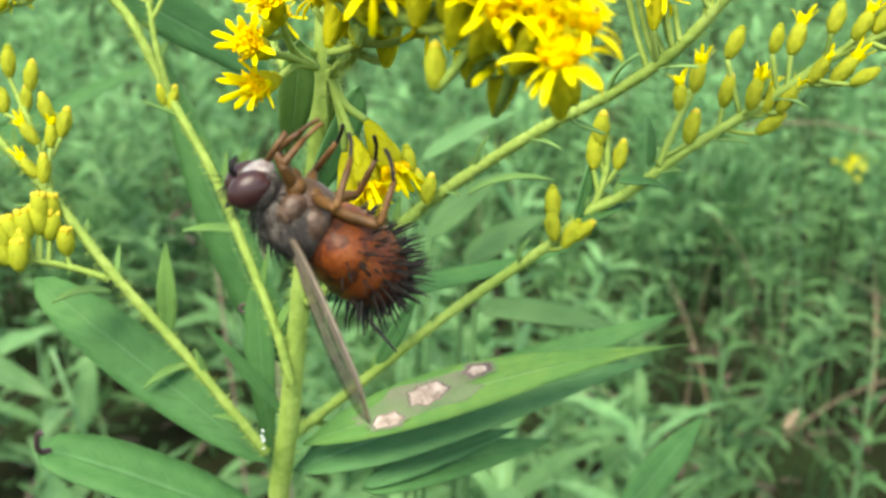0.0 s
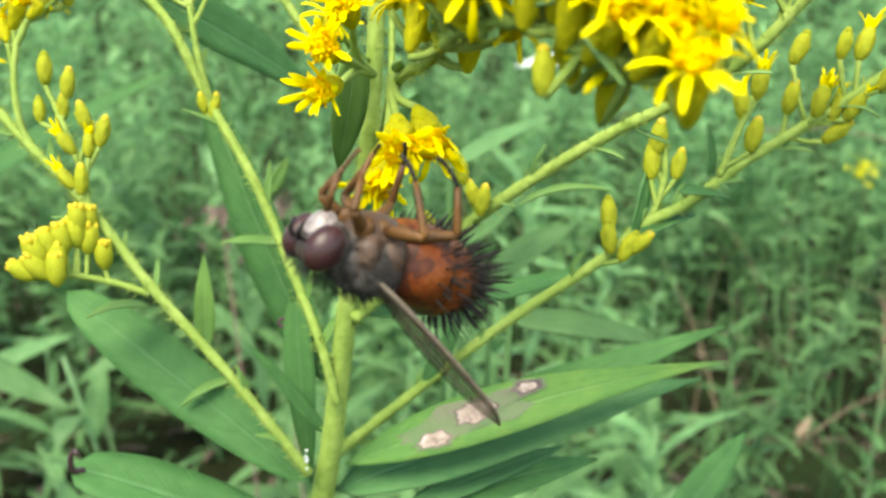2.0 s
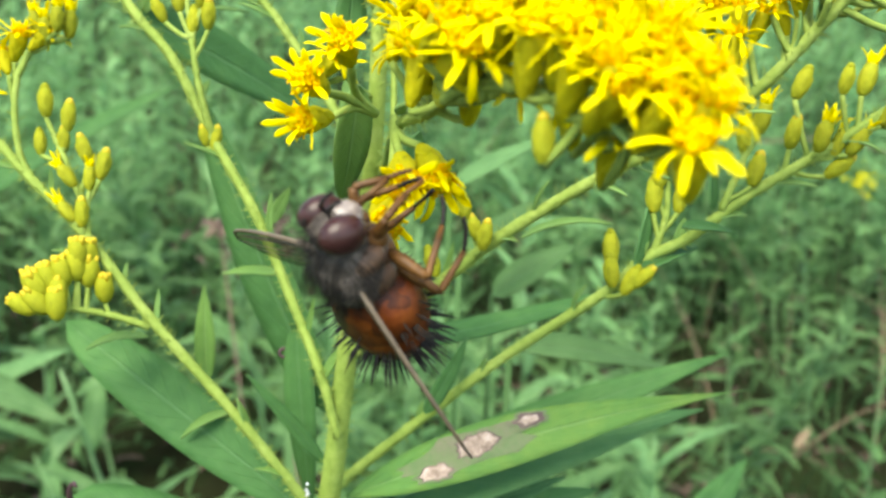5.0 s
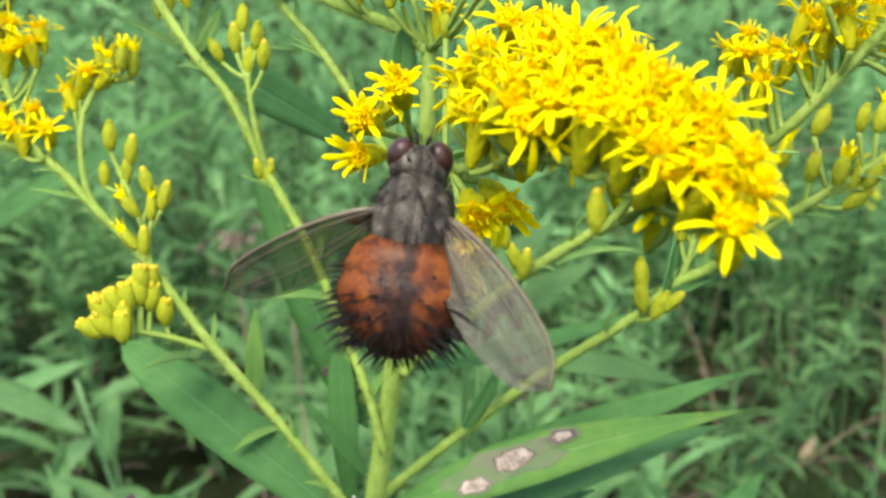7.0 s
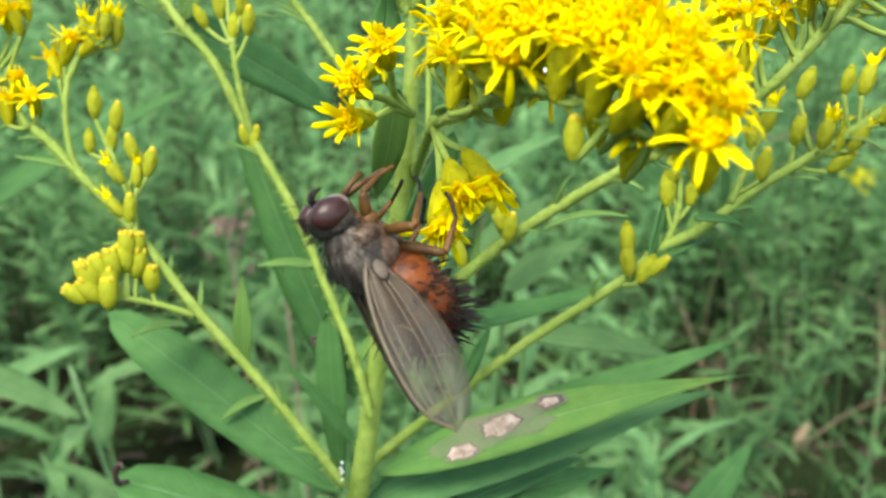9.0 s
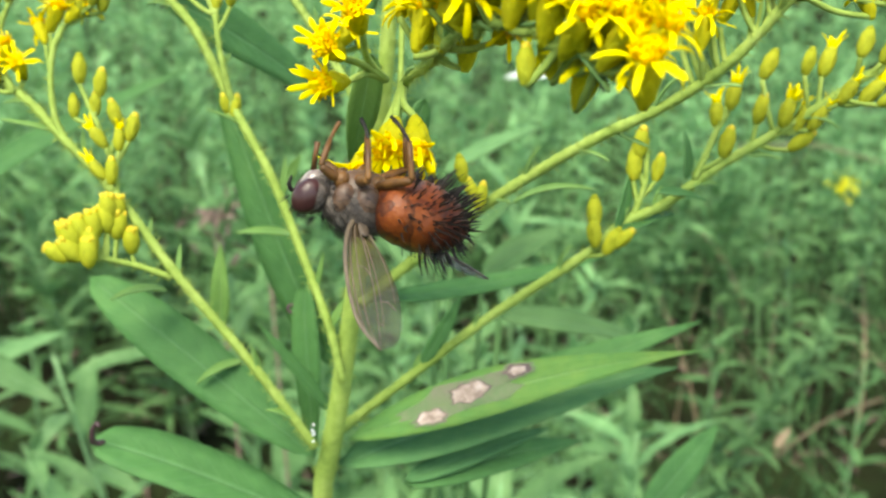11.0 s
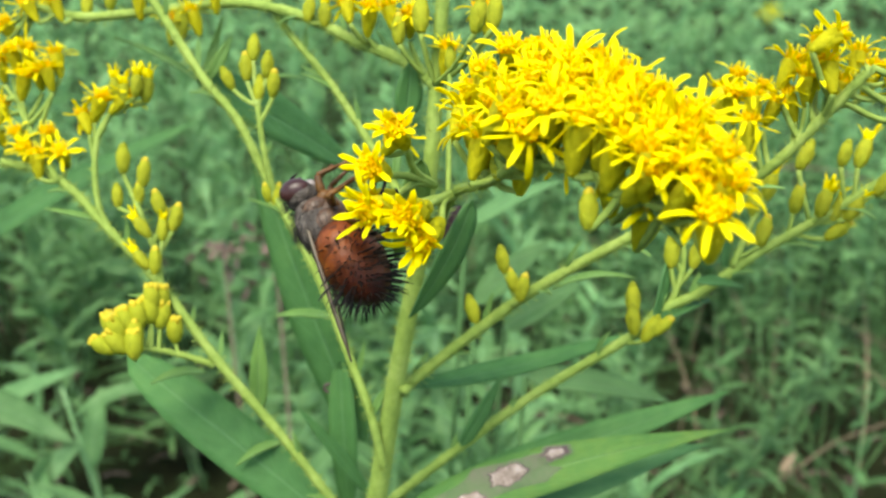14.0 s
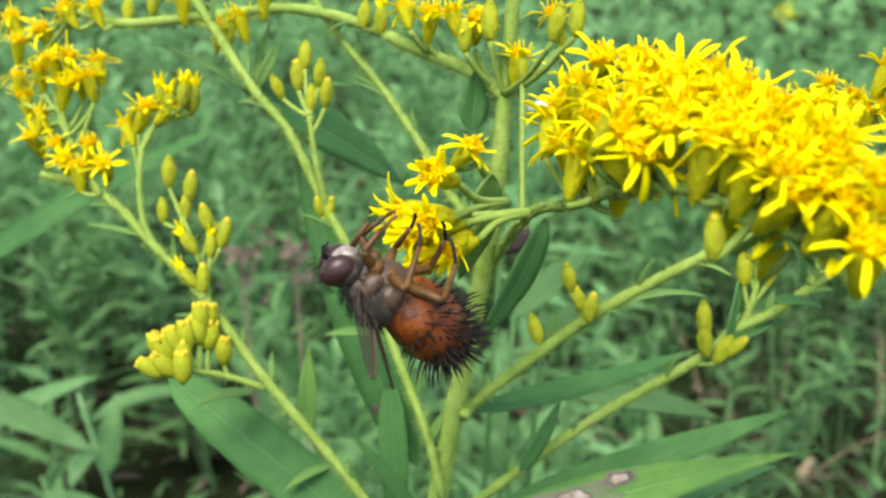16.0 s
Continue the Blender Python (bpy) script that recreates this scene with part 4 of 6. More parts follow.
# blighted patches that lie on the long pale leaf
def on_blade(base, tip, width, normal, bend, fold, t, k, lift):
    """A place on a leaf made by blade(): t along it, k across it."""
    u = tip - base
    nrm = (normal - u.normalized() * normal.dot(u.normalized())).normalized()
    e0, e1 = SICK
    pk = e0 / (e0 + e1)
    w = width / 2 * (t ** e0) * ((1 - t) ** e1) / (pk ** e0 * (1 - pk) ** e1)
    return base + u * t + nrm * (bend * u.length * 4 * t * (1 - t) + fold * w * abs(k) ** 1.3 + lift) + u.normalized().cross(nrm) * (w * k)


(a, b), width, nrm, _, bend, fold = sick_leaf
prnd = random.Random(14)
for t0, k0, rt, rk in ((0.29, -0.15, 0.115, 0.5), (0.21, 0.36, 0.036, 0.36), (0.31, -0.22, 0.05, 0.42), (0.44, -0.6, 0.036, 0.26)):
    bm = bmesh.new()
    wob = [1 + prnd.uniform(-0.22, 0.22) for _ in range(20)]
    rows = []
    for j, (f_, mat) in enumerate(((1.35, 2), (1.05, 2), (0.92, 1), (0.62, 0), (0.3, 0))):
        rows.append([bm.verts.new(on_blade(at(a), at(b), width * MM, turned(nrm), bend, fold, t0 + rt * f_ * wob[q] * math.cos(q * math.pi / 10), max(-0.97, min(0.97, k0 + rk * f_ * wob[q] * math.sin(q * math.pi / 10))), (0.05 + 0.025 * j + (0 if rt > 0.1 else 0.12)) * MM)) for q in range(20)])
    for j, (r0, r1) in enumerate(zip(rows, rows[1:])):
        for q in range(20):
            bm.faces.new((r0[q], r0[(q + 1) % 20], r1[(q + 1) % 20], r1[q])).material_index = 2 if rt > 0.1 else (2, 1, 1 if t0 > 0.4 else 0, 0)[j]
    bm.faces.new(rows[-1]).material_index = 2 if rt > 0.1 else 0
    part("leaf_blotch", bm, [M_SPOT, M_SPOTRIM, M_SPOTPALE], goldenrod, "dry brown blotch with a dark rim")
# a ringed hole in another leaf
bm = bmesh.new()
ring = [at(p) for p in [(-19.7, -5.9, 90.3), ]]
tx, ty = turned((1, 0, 0)), turned((0, 1, 0))
tube(bm, [ring[0] + (tx * math.cos(a) + ty * 0.8 * math.sin(a)) * 0.5 * MM for a in [k * math.pi / 8 for k in range(17)]], [0.17 * MM] * 17, 6)
part("hole_rim", bm, M_PURPLE, goldenrod, "dark rim of a small hole")
# the shrivelled tip of the low leaf
bm = bmesh.new()
tip_ = [at(p) for p in smooth_path([(-38.1, -19.6, 88.0), (-38.7, -19.3, 87.0), (-38.5, -17.9, 86.0), (-37.9, -17.2, 85.5), (-37.5, -17.4, 85.0)], 4)]
tube(bm, tip_, [(0.34 - 0.2 * i / len(tip_)) * MM for i in range(len(tip_))], 8)
part("withered_tip", bm, M_PURPLE, goldenrod, "curled dark dead leaf tip")
# a dark shrivelled bract by the flowering sprigs
bm = bmesh.new()
blade(bm, at((-6.6, 12.2, 75)), at((-8.6, 9.2, 75)), 1.7 * MM, turned((0.6, 0.2, -0.8)), 0.1, 0.5, 8, 0.05, 0, None, (0.5, 0.6), 0.4, random.Random(6), 0.15 * MM)
part("withered_bract", bm, M_PURPLE, goldenrod, "dark purple shrivelled bract")

# two sprigs that bend under the fly
SPRIG_A = (-7.5, 11.8, 60.0)
SPRIG_B = (-9.0, 12.8, 64.0)
def sprig(heads, base, size, rnd):
    """A hinged twig: origin at its foot, hanging along +z, heads as (side, along, turn)."""
    bm = bmesh.new()
    ob = None
    for sx, sy, along, dx, dy in heads:
        end = Vector((sx, sy, along)) * MM
        path = [Vector(v) for v in smooth_path([(0, 0, 0), (sx * 0.25 * MM, sy * 0.25 * MM, along * 0.6 * MM), end], 5)]
        tube(bm, path, [(0.32 - 0.08 * i / len(path)) * MM for i in range(len(path))], 8)
    ob = part("flowering_sprig", bm, M_STEM, goldenrod, "thin twig bent by the weight of a fly")
    for sx, sy, along, dx, dy in heads:
        head = new("flower_head", rnd.choice(WHOLE))
        head.parent = ob
        head.matrix_basis = Matrix.Translation(Vector((sx, sy, along)) * MM) @ aim((dx, dy, 1), rnd.random() * 6) @ Matrix.Scale(size, 4)
    return ob


sprig_a = sprig([(1.5, 0.3, 4.0, 0.22, 0), (0.3, 0.4, 4.8, 0.05, 0.1), (-0.5, -0.8, 5.4, -0.12, -0.1)], SPRIG_A, 1.3, random.Random(8))
sprig_b = sprig([(-1.6, 0.5, 6.0, -0.25, 0.2), (0.6, 0.2, 7.0, 0.0, 0.1), (1.6, -0.4, 4.5, 0.35, 0.0)], SPRIG_B, 1.15, random.Random(9))


# ---- the fly: +x forward, +z its back ----
FM = 0.0009
fly = new("tachinid_fly")
tagged(fly, "bristly fly with amber abdomen, grey thorax and smoky wings", "fly")


def fm(v):
    return Vector(v) * FM


def ellipsoid(bm, centre, radii, seg=20, rings=14, mat=0, taper=0.0, m=Matrix.Identity(4)):
    geo = bmesh.ops.create_uvsphere(bm, u_segments=seg, v_segments=rings, radius=1.0)["verts"]
    for v in geo:
        x, y, z = v.co
        k = 1 + taper * x
        v.co = m @ fm((centre[0] + x * radii[0], centre[1] + y * radii[1] * k, centre[2] + z * radii[2] * k))
    for v in geo:
        for f in v.link_faces:
            f.material_index = mat


def spine(bm, p, d, ln, r=0.07, curve=0.0, mat=0):
    p, d = Vector(p), Vector(d).normalized()
    mid = p + d * ln * 0.55 + Vector((0, 0, curve * ln))
    tube(bm, [fm(p), fm(mid), fm(p + d * ln + Vector((-0.1 * ln, 0, 0)))], [r * FM, r * 0.75 * FM, r * 0.15 * FM], 5, mat, False)


frnd = random.Random(21)
# thorax
bm = bmesh.new()
ellipsoid(bm, (0.7, 0, 0.2), (2.5, 2.2, 2.0), 24, 16, 0, -0.1)
ellipsoid(bm, (1.9, 0, 0.1), (1.4, 1.75, 1.6), 18, 12)
thorax = part("thorax", bm, M_FLYDARK, fly, "grey dusted thorax")
bm = bmesh.new()
ellipsoid(bm, (0.6, 0, -0.6), (2.2, 1.75, 1.8), 18, 12)
part("sternum", bm, M_PLEURA, fly, "brown underside of the thorax")
for s in (-1, 1):
    for c, radii in (((1.7, s * 1.25, -0.35), (0.85, 0.8, 1.15)), ((0.2, s * 1.45, -0.35), (1.0, 0.78, 1.2)), ((-1.0, s * 1.2, -0.3), (0.6, 0.7, 0.8))):
        bm = bmesh.new()
        ellipsoid(bm, c, radii, 14, 10)
        part("flank_plate", bm, M_PLEURA, fly)
    for x in (2.1, 0.9, -0.3):
        bm = bmesh.new()
        ellipsoid(bm, (x, s * 0.85, -1.55), (0.55, 0.6, 0.65), 12, 8)
        part("hip_joint", bm, M_LEG, fly)
bm = bmesh.new()
ellipsoid(bm, (-1.7, 0, 0.95), (1.0, 1.25, 0.65), 16, 10)
part("scutellum", bm, M_SCUT, fly, "rounded brown scutellum")
bm = bmesh.new()
for _ in range(620):
    a, e = frnd.uniform(0, 2 * math.pi), frnd.uniform(-0.7, 1.3)
    n_ = Vector((math.cos(a) * math.cos(e), math.sin(a) * math.cos(e), math.sin(e)))
    p = Vector((0.8 + n_.x * 2.55, n_.y * 2.15, 0.15 + n_.z * 2.0))
    spine(bm, p, n_ + Vector((-0.9, 0, 0.1)), frnd.uniform(0.4, 1.0), 0.022)
for k in range(10):
    a = (k - 4.5) / 4.5 * 1.2
    spine(bm, (-2.1 + 0.4 * abs(a), math.sin(a) * 1.1, 0.9), (-1, math.sin(a) * 0.5, 0.35), 1.7, 0.05)
tagged(part("bristle_coat", bm, M_BRISTLE, fly), kind="stuff")
# abdomen
FLAT = 0.70
AB = Matrix.Translation(fm((-1.0, 0, -0.3))) @ Matrix.Rotation(radians(8), 4, "Y")
bm = bmesh.new()
prof = [(1.0, 0.9), (0.7, 1.95), (-0.1, 2.9), (-1.4, 3.45), (-1.52, 3.36), (-2.6, 3.55), (-3.4, 3.35), (-3.52, 3.25), (-4.3, 2.95), (-5.0, 2.35), (-5.12, 2.25), (-5.6, 1.6), (-6.0, 0.85), (-6.15, 0.1)]
lathe(bm, [(-x * FM, r * FM) for x, r in prof], 28, 0, 0, AB @ Matrix.Rotation(radians(-90), 4, "Y") @ Matrix.Diagonal((FLAT, 1, 1, 1)))
abdomen = part("abdomen", bm, [M_ABDOMEN], fly, "swollen glossy amber abdomen")
bm = bmesh.new()


def belly(x):
    for (x0, r0), (x1, r1) in zip(prof, prof[1:]):
        if x1 <= x <= x0:
            return r0 + (r1 - r0) * (x - x0) / (x1 - x0)
    return 0.2


def abdomen_spine(x, a, ln, r):
    rr = belly(x)
    o = Vector((0, math.cos(a), math.sin(a)))
    back = 0.15 + 0.75 * (-x / 6.3) ** 2
    spine(bm, (AB @ fm((x, o.y * rr, o.z * rr * FLAT))) / FM, AB.to_3x3() @ (o + Vector((-back, 0, 0))), ln, r)


# marginal rows on each segment, denser below and towards the tip
for x0, count, ln in ((-1.5, 26, 1.2), (-3.4, 48, 1.8), (-4.3, 44, 1.85), (-5.05, 38, 1.8), (-5.6, 22, 1.5), (-5.95, 8, 1.2)):
    for k in range(count):
        a = 2 * math.pi * (k + frnd.uniform(-0.4, 0.4)) / count
        if x0 > -2 and math.sin(a) > -0.2 and abs(math.cos(a)) < 0.9 and frnd.random() < 0.75:
            continue
        if x0 > -4 and math.sin(a) > 0.3 and frnd.random() < 0.35:
            continue
        abdomen_spine(x0 + frnd.uniform(-0.25, 0.2), a + frnd.uniform(-0.1, 0.1), ln * frnd.uniform(0.6, 1.0), frnd.uniform(0.06, 0.10))
for x0, count in ((-0.8, 12), (-1.6, 18), (-2.3, 22), (-2.9, 22), (-3.8, 22), (-4.8, 18)):
    for k in range(count):
        abdomen_spine(x0 + frnd.uniform(-0.3, 0.3), math.pi * 0.95 + math.pi * 1.1 * (k + frnd.random()) / count, frnd.uniform(0.5, 1.1), frnd.uniform(0.045, 0.07))
for _ in range(130):
    x = -(1.8 + 4.1 * frnd.random() ** 0.6)
    abdomen_spine(x, frnd.uniform(-0.5, math.pi + 0.5), frnd.uniform(0.4, 0.9), frnd.uniform(0.03, 0.05))
tagged(part("bristle_coat", bm, M_BRISTLE, fly), "stout black bristles", kind="stuff")
# head
HM = Matrix.Translation(fm((3.7, 0, -0.2))) @ Matrix.Rotation(radians(22), 4, "Y") @ Matrix.Scale(1.1, 4)
bm = bmesh.new()
ellipsoid(bm, (0, 0, 0), (1.05, 1.6, 1.3), 20, 14, 0, 0, HM)
head = part("head", bm, M_FLYDARK, fly)
bm = bmesh.new()
ellipsoid(bm, (0.5, 0, -0.45), (0.66, 0.8, 0.95), 16, 12, 0, 0, HM)
ellipsoid(bm, (0.42, 0, 0.45), (0.5, 0.36, 0.6), 12, 8, 0, 0, HM)
part("face", bm, M_FACE, head, "silvery white face")
for s in (-1, 1):
    bm = bmesh.new()
    ellipsoid(bm, (0.12, s * 0.98, 0.22), (0.88, 0.80, 1.15), 24, 18, 0, 0, HM @ Matrix.Rotation(s * -0.25, 4, "Z"))
    part("eye", bm, M_EYE, head, "dull maroon compound eye")
    bm = bmesh.new()
    tube(bm, [HM @ fm(v) for v in ((1.0, s * 0.2, 0.4), (1.35, s * 0.3, 0.55), (1.65, s * 0.35, 0.3), (1.75, s * 0.36, -0.15))], [0.08 * FM, 0.12 * FM, 0.14 * FM, 0.08 * FM], 7)
    spine(bm, (5.4, s * 0.36, 0.3), (0.8, s * 0.6, 0.6), 1.0, 0.035)
    part("antenna", bm, M_BRISTLE, head, "dark antenna")
bm = bmesh.new()
tube(bm, [HM @ fm(v) for v in ((0.8, 0, -1.2), (1.2, 0, -2.0), (1.5, 0, -2.8))], [0.22 * FM, 0.16 * FM, 0.2 * FM], 8)
part("proboscis", bm, M_LEG, head)
bm = bmesh.new()
for _ in range(60):
    a = frnd.uniform(-1.4, 1.4)
    p = HM @ fm((frnd.uniform(-0.8, 0.9), math.sin(a) * 0.6, 1.0 + 0.4 * math.cos(a)))
    spine(bm, p / FM, (0.5, math.sin(a) * 0.4, 1), frnd.uniform(0.4, 0.8), 0.028)
tagged(part("bristle_coat", bm, M_BRISTLE, head), kind="stuff")


# wings: origin at the hinge, reaching along -x and outwards
def wing(side):
    bm = bmesh.new()
    ln = 11.0
    lead = [(0, 0), (1.5, 0.55), (4, 0.9), (7, 0.85), (9.5, 0.35), (11, -0.9)]
    trail = [(0, -0.5), (1.2, -1.4), (3, -2.3), (5.5, -2.85), (8, -2.8), (10, -2.15), (11, -0.9)]
    a = smooth_path([(x, y) for x, y in lead], 5)
    b = smooth_path([(x, y) for x, y in trail], 5)

    def edge(c, t):
        i = t * (len(c) - 1)
        k = min(int(i), len(c) - 2)
        return c[k] + (c[k + 1] - c[k]) * (i - k)

    n, m = 26, 8
    grid = []
    for i in range(n + 1):
        p, q = edge(a, i / n), edge(b, i / n)
        row = []
        for j in range(m + 1):
            w = p + (q - p) * j / m
            z = 0.12 * math.sin(j * 1.6) * (1 - 0.5 * i / n) - 0.010 * w[0] ** 1.5
            row.append(bm.verts.new(fm((-w[0], side * w[1], z))))
        grid.append(row)
    for r0, r1 in zip(grid, grid[1:]):
        for j in range(m):
            try:
                bm.faces.new((r0[j], r0[j + 1], r1[j + 1], r1[j]))
            except ValueError:
                pass
    me_tris = bm
    coords = [[v.co.copy() for v in row] for row in grid]
    ob = part("wing", me_tris, M_WING, fly, "smoky translucent veined wing")
    bm = bmesh.new()
    for j, (i0, i1, r) in {0: (0, 26, 0.2), 1: (0, 22, 0.10), 2: (1, 25, 0.06), 4: (2, 24, 0.06), 5: (3, 20, 0.055), 7: (2, 15, 0.05)}.items():
        tube(bm, [coords[i][j] for i in range(i0, i1 + 1, 1)], [r * FM * (1 - 0.6 * k / (i1 - i0)) for k in range(i1 - i0 + 1)], 5)
    for i, j0, j1 in ((11, 2, 4), (19, 4, 5), (15, 5, 7)):
        tube(bm, [coords[i + (j - j0) // 2][j] for j in range(j0, j1 + 1)], [0.04 * FM] * (j1 - j0 + 1), 4)
    part("venation", bm, M_VEIN, ob)
    bm = bmesh.new()
    ellipsoid(bm, (-0.7, side * -0.6, -0.2), (0.75, 0.42, 0.1), 12, 8)
    part("calypter", bm, M_SCALE, ob, "pale wing scale")
    return ob


wing_left, wing_right = wing(1), wing(-1)


def leg(root, knee, ankle, tip):
    pts = [Vector(v) for v in (root, knee, ankle, tip)]
    bm = bmesh.new()
    tube(bm, [fm(pts[0]), fm(pts[0].lerp(pts[1], 0.4)), fm(pts[0].lerp(pts[1], 0.9)), fm(pts[1])], [0.28 * FM, 0.38 * FM, 0.28 * FM, 0.2 * FM], 9)
    thigh = part("leg", bm, M_LEG, fly, "reddish brown bristly leg")
    bm = bmesh.new()
    tube(bm, [fm(pts[1]), fm(pts[1].lerp(pts[2], 0.1)), fm(pts[1].lerp(pts[2], 0.6)), fm(pts[2])], [0.18 * FM, 0.23 * FM, 0.2 * FM, 0.16 * FM], 8)
    part("tibia", bm, M_LEG, thigh)
    bm = bmesh.new()
    tars = [Vector(v) for v in smooth_path([pts[2], pts[2].lerp(pts[3], 0.55) + Vector((0, 0, -0.15)), pts[3]], 5)]
    tube(bm, [fm(v) for v in tars], [(0.10 if i % 2 else 0.15) * FM for i in range(len(tars))], 7)
    part("tarsus", bm, M_LEG if root[0] > 2 else M_BRISTLE, thigh)
    bm = bmesh.new()
    for k in range(26):
        t = frnd.random()
        p = pts[1].lerp(pts[2], t) if k % 3 else pts[0].lerp(pts[1], t)
        spine(bm, p, (frnd.gauss(0, 1), frnd.gauss(0, 1), frnd.gauss(0, 1)), frnd.uniform(0.4, 0.7), 0.03)
    tagged(part("bristle_coat", bm, M_BRISTLE, thigh), kind="stuff")


for s in (-1, 1):
    leg((2.2, s * 0.9, -1.5), (3.6, s * 1.5, -2.3), (3.3, s * 0.8, -4.0), (2.9, s * 0.5, -5.2))
    leg((1.0, s * 1.2, -1.7), (0.5, s * 3.6, -2.2), (0.9, s * 2.0, -4.6), (1.5, s * 0.9, -5.6))
    leg((-0.2, s * 1.1, -1.6), (-2.3, s * 2.9, -2.6), (-1.7, s * 2.3, -5.0), (-0.5, s * 1.4, -6.1))


# ---- the meadow behind ----
def weed(seed, height, leaves, leaf_len, leaf_w, mat, split):
    """A leafy weed with lanceolate leaves up its stem. split: each leaf a part."""
    r = random.Random(seed)
    root = new("weed_plant")
    top = Vector((r.uniform(-0.06, 0.06), r.uniform(-0.06, 0.06), height))
    path = [Vector(v) for v in smooth_path([(0, 0, -0.01), (top.x * 0.3, top.y * 0.3, height * 0.5), top], 6)]
    bm = bmesh.new()
    tube(bm, path, [(0.0022 - 0.0014 * i / (len(path) - 1)) for i in range(len(path))], 6)
    part("stem", bm, M_WEED2, root)
    bm = bmesh.new()
    for k in range(leaves):
        t = 0.25 + 0.75 * k / leaves
        i = t * (len(path) - 1)
        j = min(int(i), len(path) - 2)
        b = path[j].lerp(path[j + 1], i - j)
        a = k * 2.4 + r.uniform(-0.5, 0.5)
        el = r.uniform(-0.25, 0.75) + 0.35 * (t - 0.5)
        d = Vector((math.cos(a) * math.cos(el), math.sin(a) * math.cos(el), math.sin(el)))
        ln = leaf_len * r.uniform(0.6, 1.15) * (1.15 - 0.5 * t)
        blade(bm, b, b + d * ln, leaf_w * r.uniform(0.75, 1.2) * (1.15 - 0.4 * t), Vector((-d.x * 0.5 + r.gauss(0, 0.2), -d.y * 0.5 + r.gauss(0, 0.2), 1)), r.uniform(0.02, 0.14), r.uniform(0.1, 0.4), 7, 0.02, 0, None, (0.6, 0.95), r.uniform(-0.4, 0.4), r)
        if split:
            part("leaf", bm, mat, root)
            bm = bmesh.new()
    if not split:
        part("foliage", bm, mat, root)
    else:
        bm.free()
    return root


WEEDS = [weed(100 + i, h, n, ln, w, m, False) for i, (h, n, ln, w, m) in enumerate([
    (0.50, 46, 0.095, 0.017, M_WEED), (0.42, 44, 0.085, 0.015, M_WEED2), (0.56, 54, 0.09, 0.014, M_WEED), (0.46, 60, 0.065, 0.011, M_WEED2), (0.36, 40, 0.10, 0.020, M_WEED), (0.52, 70, 0.06, 0.010, M_WEED)])]
for w in WEEDS:
    tagged(w, "leafy green meadow weed with narrow pointed leaves", "weed", "meadow weeds")
placed, far_spots = [], []
r = random.Random(77)
spots = []
for k in range(380):
    y = 0.30 + 5.5 * r.random() ** 1.9
    x = r.uniform(-0.62, 0.62) * (y + 0.25)
    spots.append((x, y))
for k in range(130):
    y = r.uniform(1.5, 4.2)
    spots.append((r.uniform(-0.62, 0.62) * (y + 0.25), y))
for k, (x, y) in enumerate(spots):
    # the stand is open and lower on one side; darker-leaved kinds paint shade there
    kind = r.randrange(6)
    if x / (y + 0.1) > 0.16 and y < 1.6:
        kind = r.choice((5, 3, 5, 5))
        if r.random() < ((1.0 if y < 0.85 else 0.6) if x / (y + 0.1) > 0.22 else 0.5):
            continue
    if x / (y + 0.1) < -0.15 and y < 0.9 and r.random() < 0.88:
        continue
    if y > 1.5:
        kind = r.choice((1, 3, 0, 1))
    s = r.uniform(0.85, 1.15)
    ceiling_ = EYE - 0.10 - 0.30 * y if y < 0.9 else 9
    s = min(s, ceiling_ / (0.5, 0.42, 0.56, 0.46, 0.36, 0.52)[kind])
    m = pose(x, y, 0, r.uniform(-17, 17), r.uniform(-17, 17), r.uniform(0, 360)) @ Matrix.Scale(s, 4)
    src = WEEDS[kind]
    if y > 1.45:
        far_spots.append((kind, m))
    elif kind not in placed:
        placed.append(kind)
        src.matrix_basis = m
    else:
        c = copy_thing(src, m)
        c.matrix_basis = m
# the weeds that stand too far off to tell apart, and the meadow all round
while len(far_spots) < 560:
    x, y = r.uniform(-4.2, 4.2), r.uniform(-2.6, 4.6)
    if math.hypot(x, y) < 0.55 or (y > 0.1 and abs(x) < 0.66 * (y + 0.25)):
        continue
    far_spots.append((r.choice((1, 3, 3, 4)), pose(x, y, 0, r.uniform(-12, 12), r.uniform(-12, 12), r.uniform(0, 360)) @ Matrix.Scale(r.uniform(0.8, 1.1), 4)))
bm = bmesh.new()
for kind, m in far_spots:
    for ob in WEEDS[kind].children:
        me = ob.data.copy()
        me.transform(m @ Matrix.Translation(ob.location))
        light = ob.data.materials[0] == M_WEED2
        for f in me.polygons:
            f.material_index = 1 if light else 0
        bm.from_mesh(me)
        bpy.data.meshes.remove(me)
# both slots take the paler green: brightness of the distance put into leaf colour
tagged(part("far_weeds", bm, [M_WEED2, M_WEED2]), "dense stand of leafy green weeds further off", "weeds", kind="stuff")

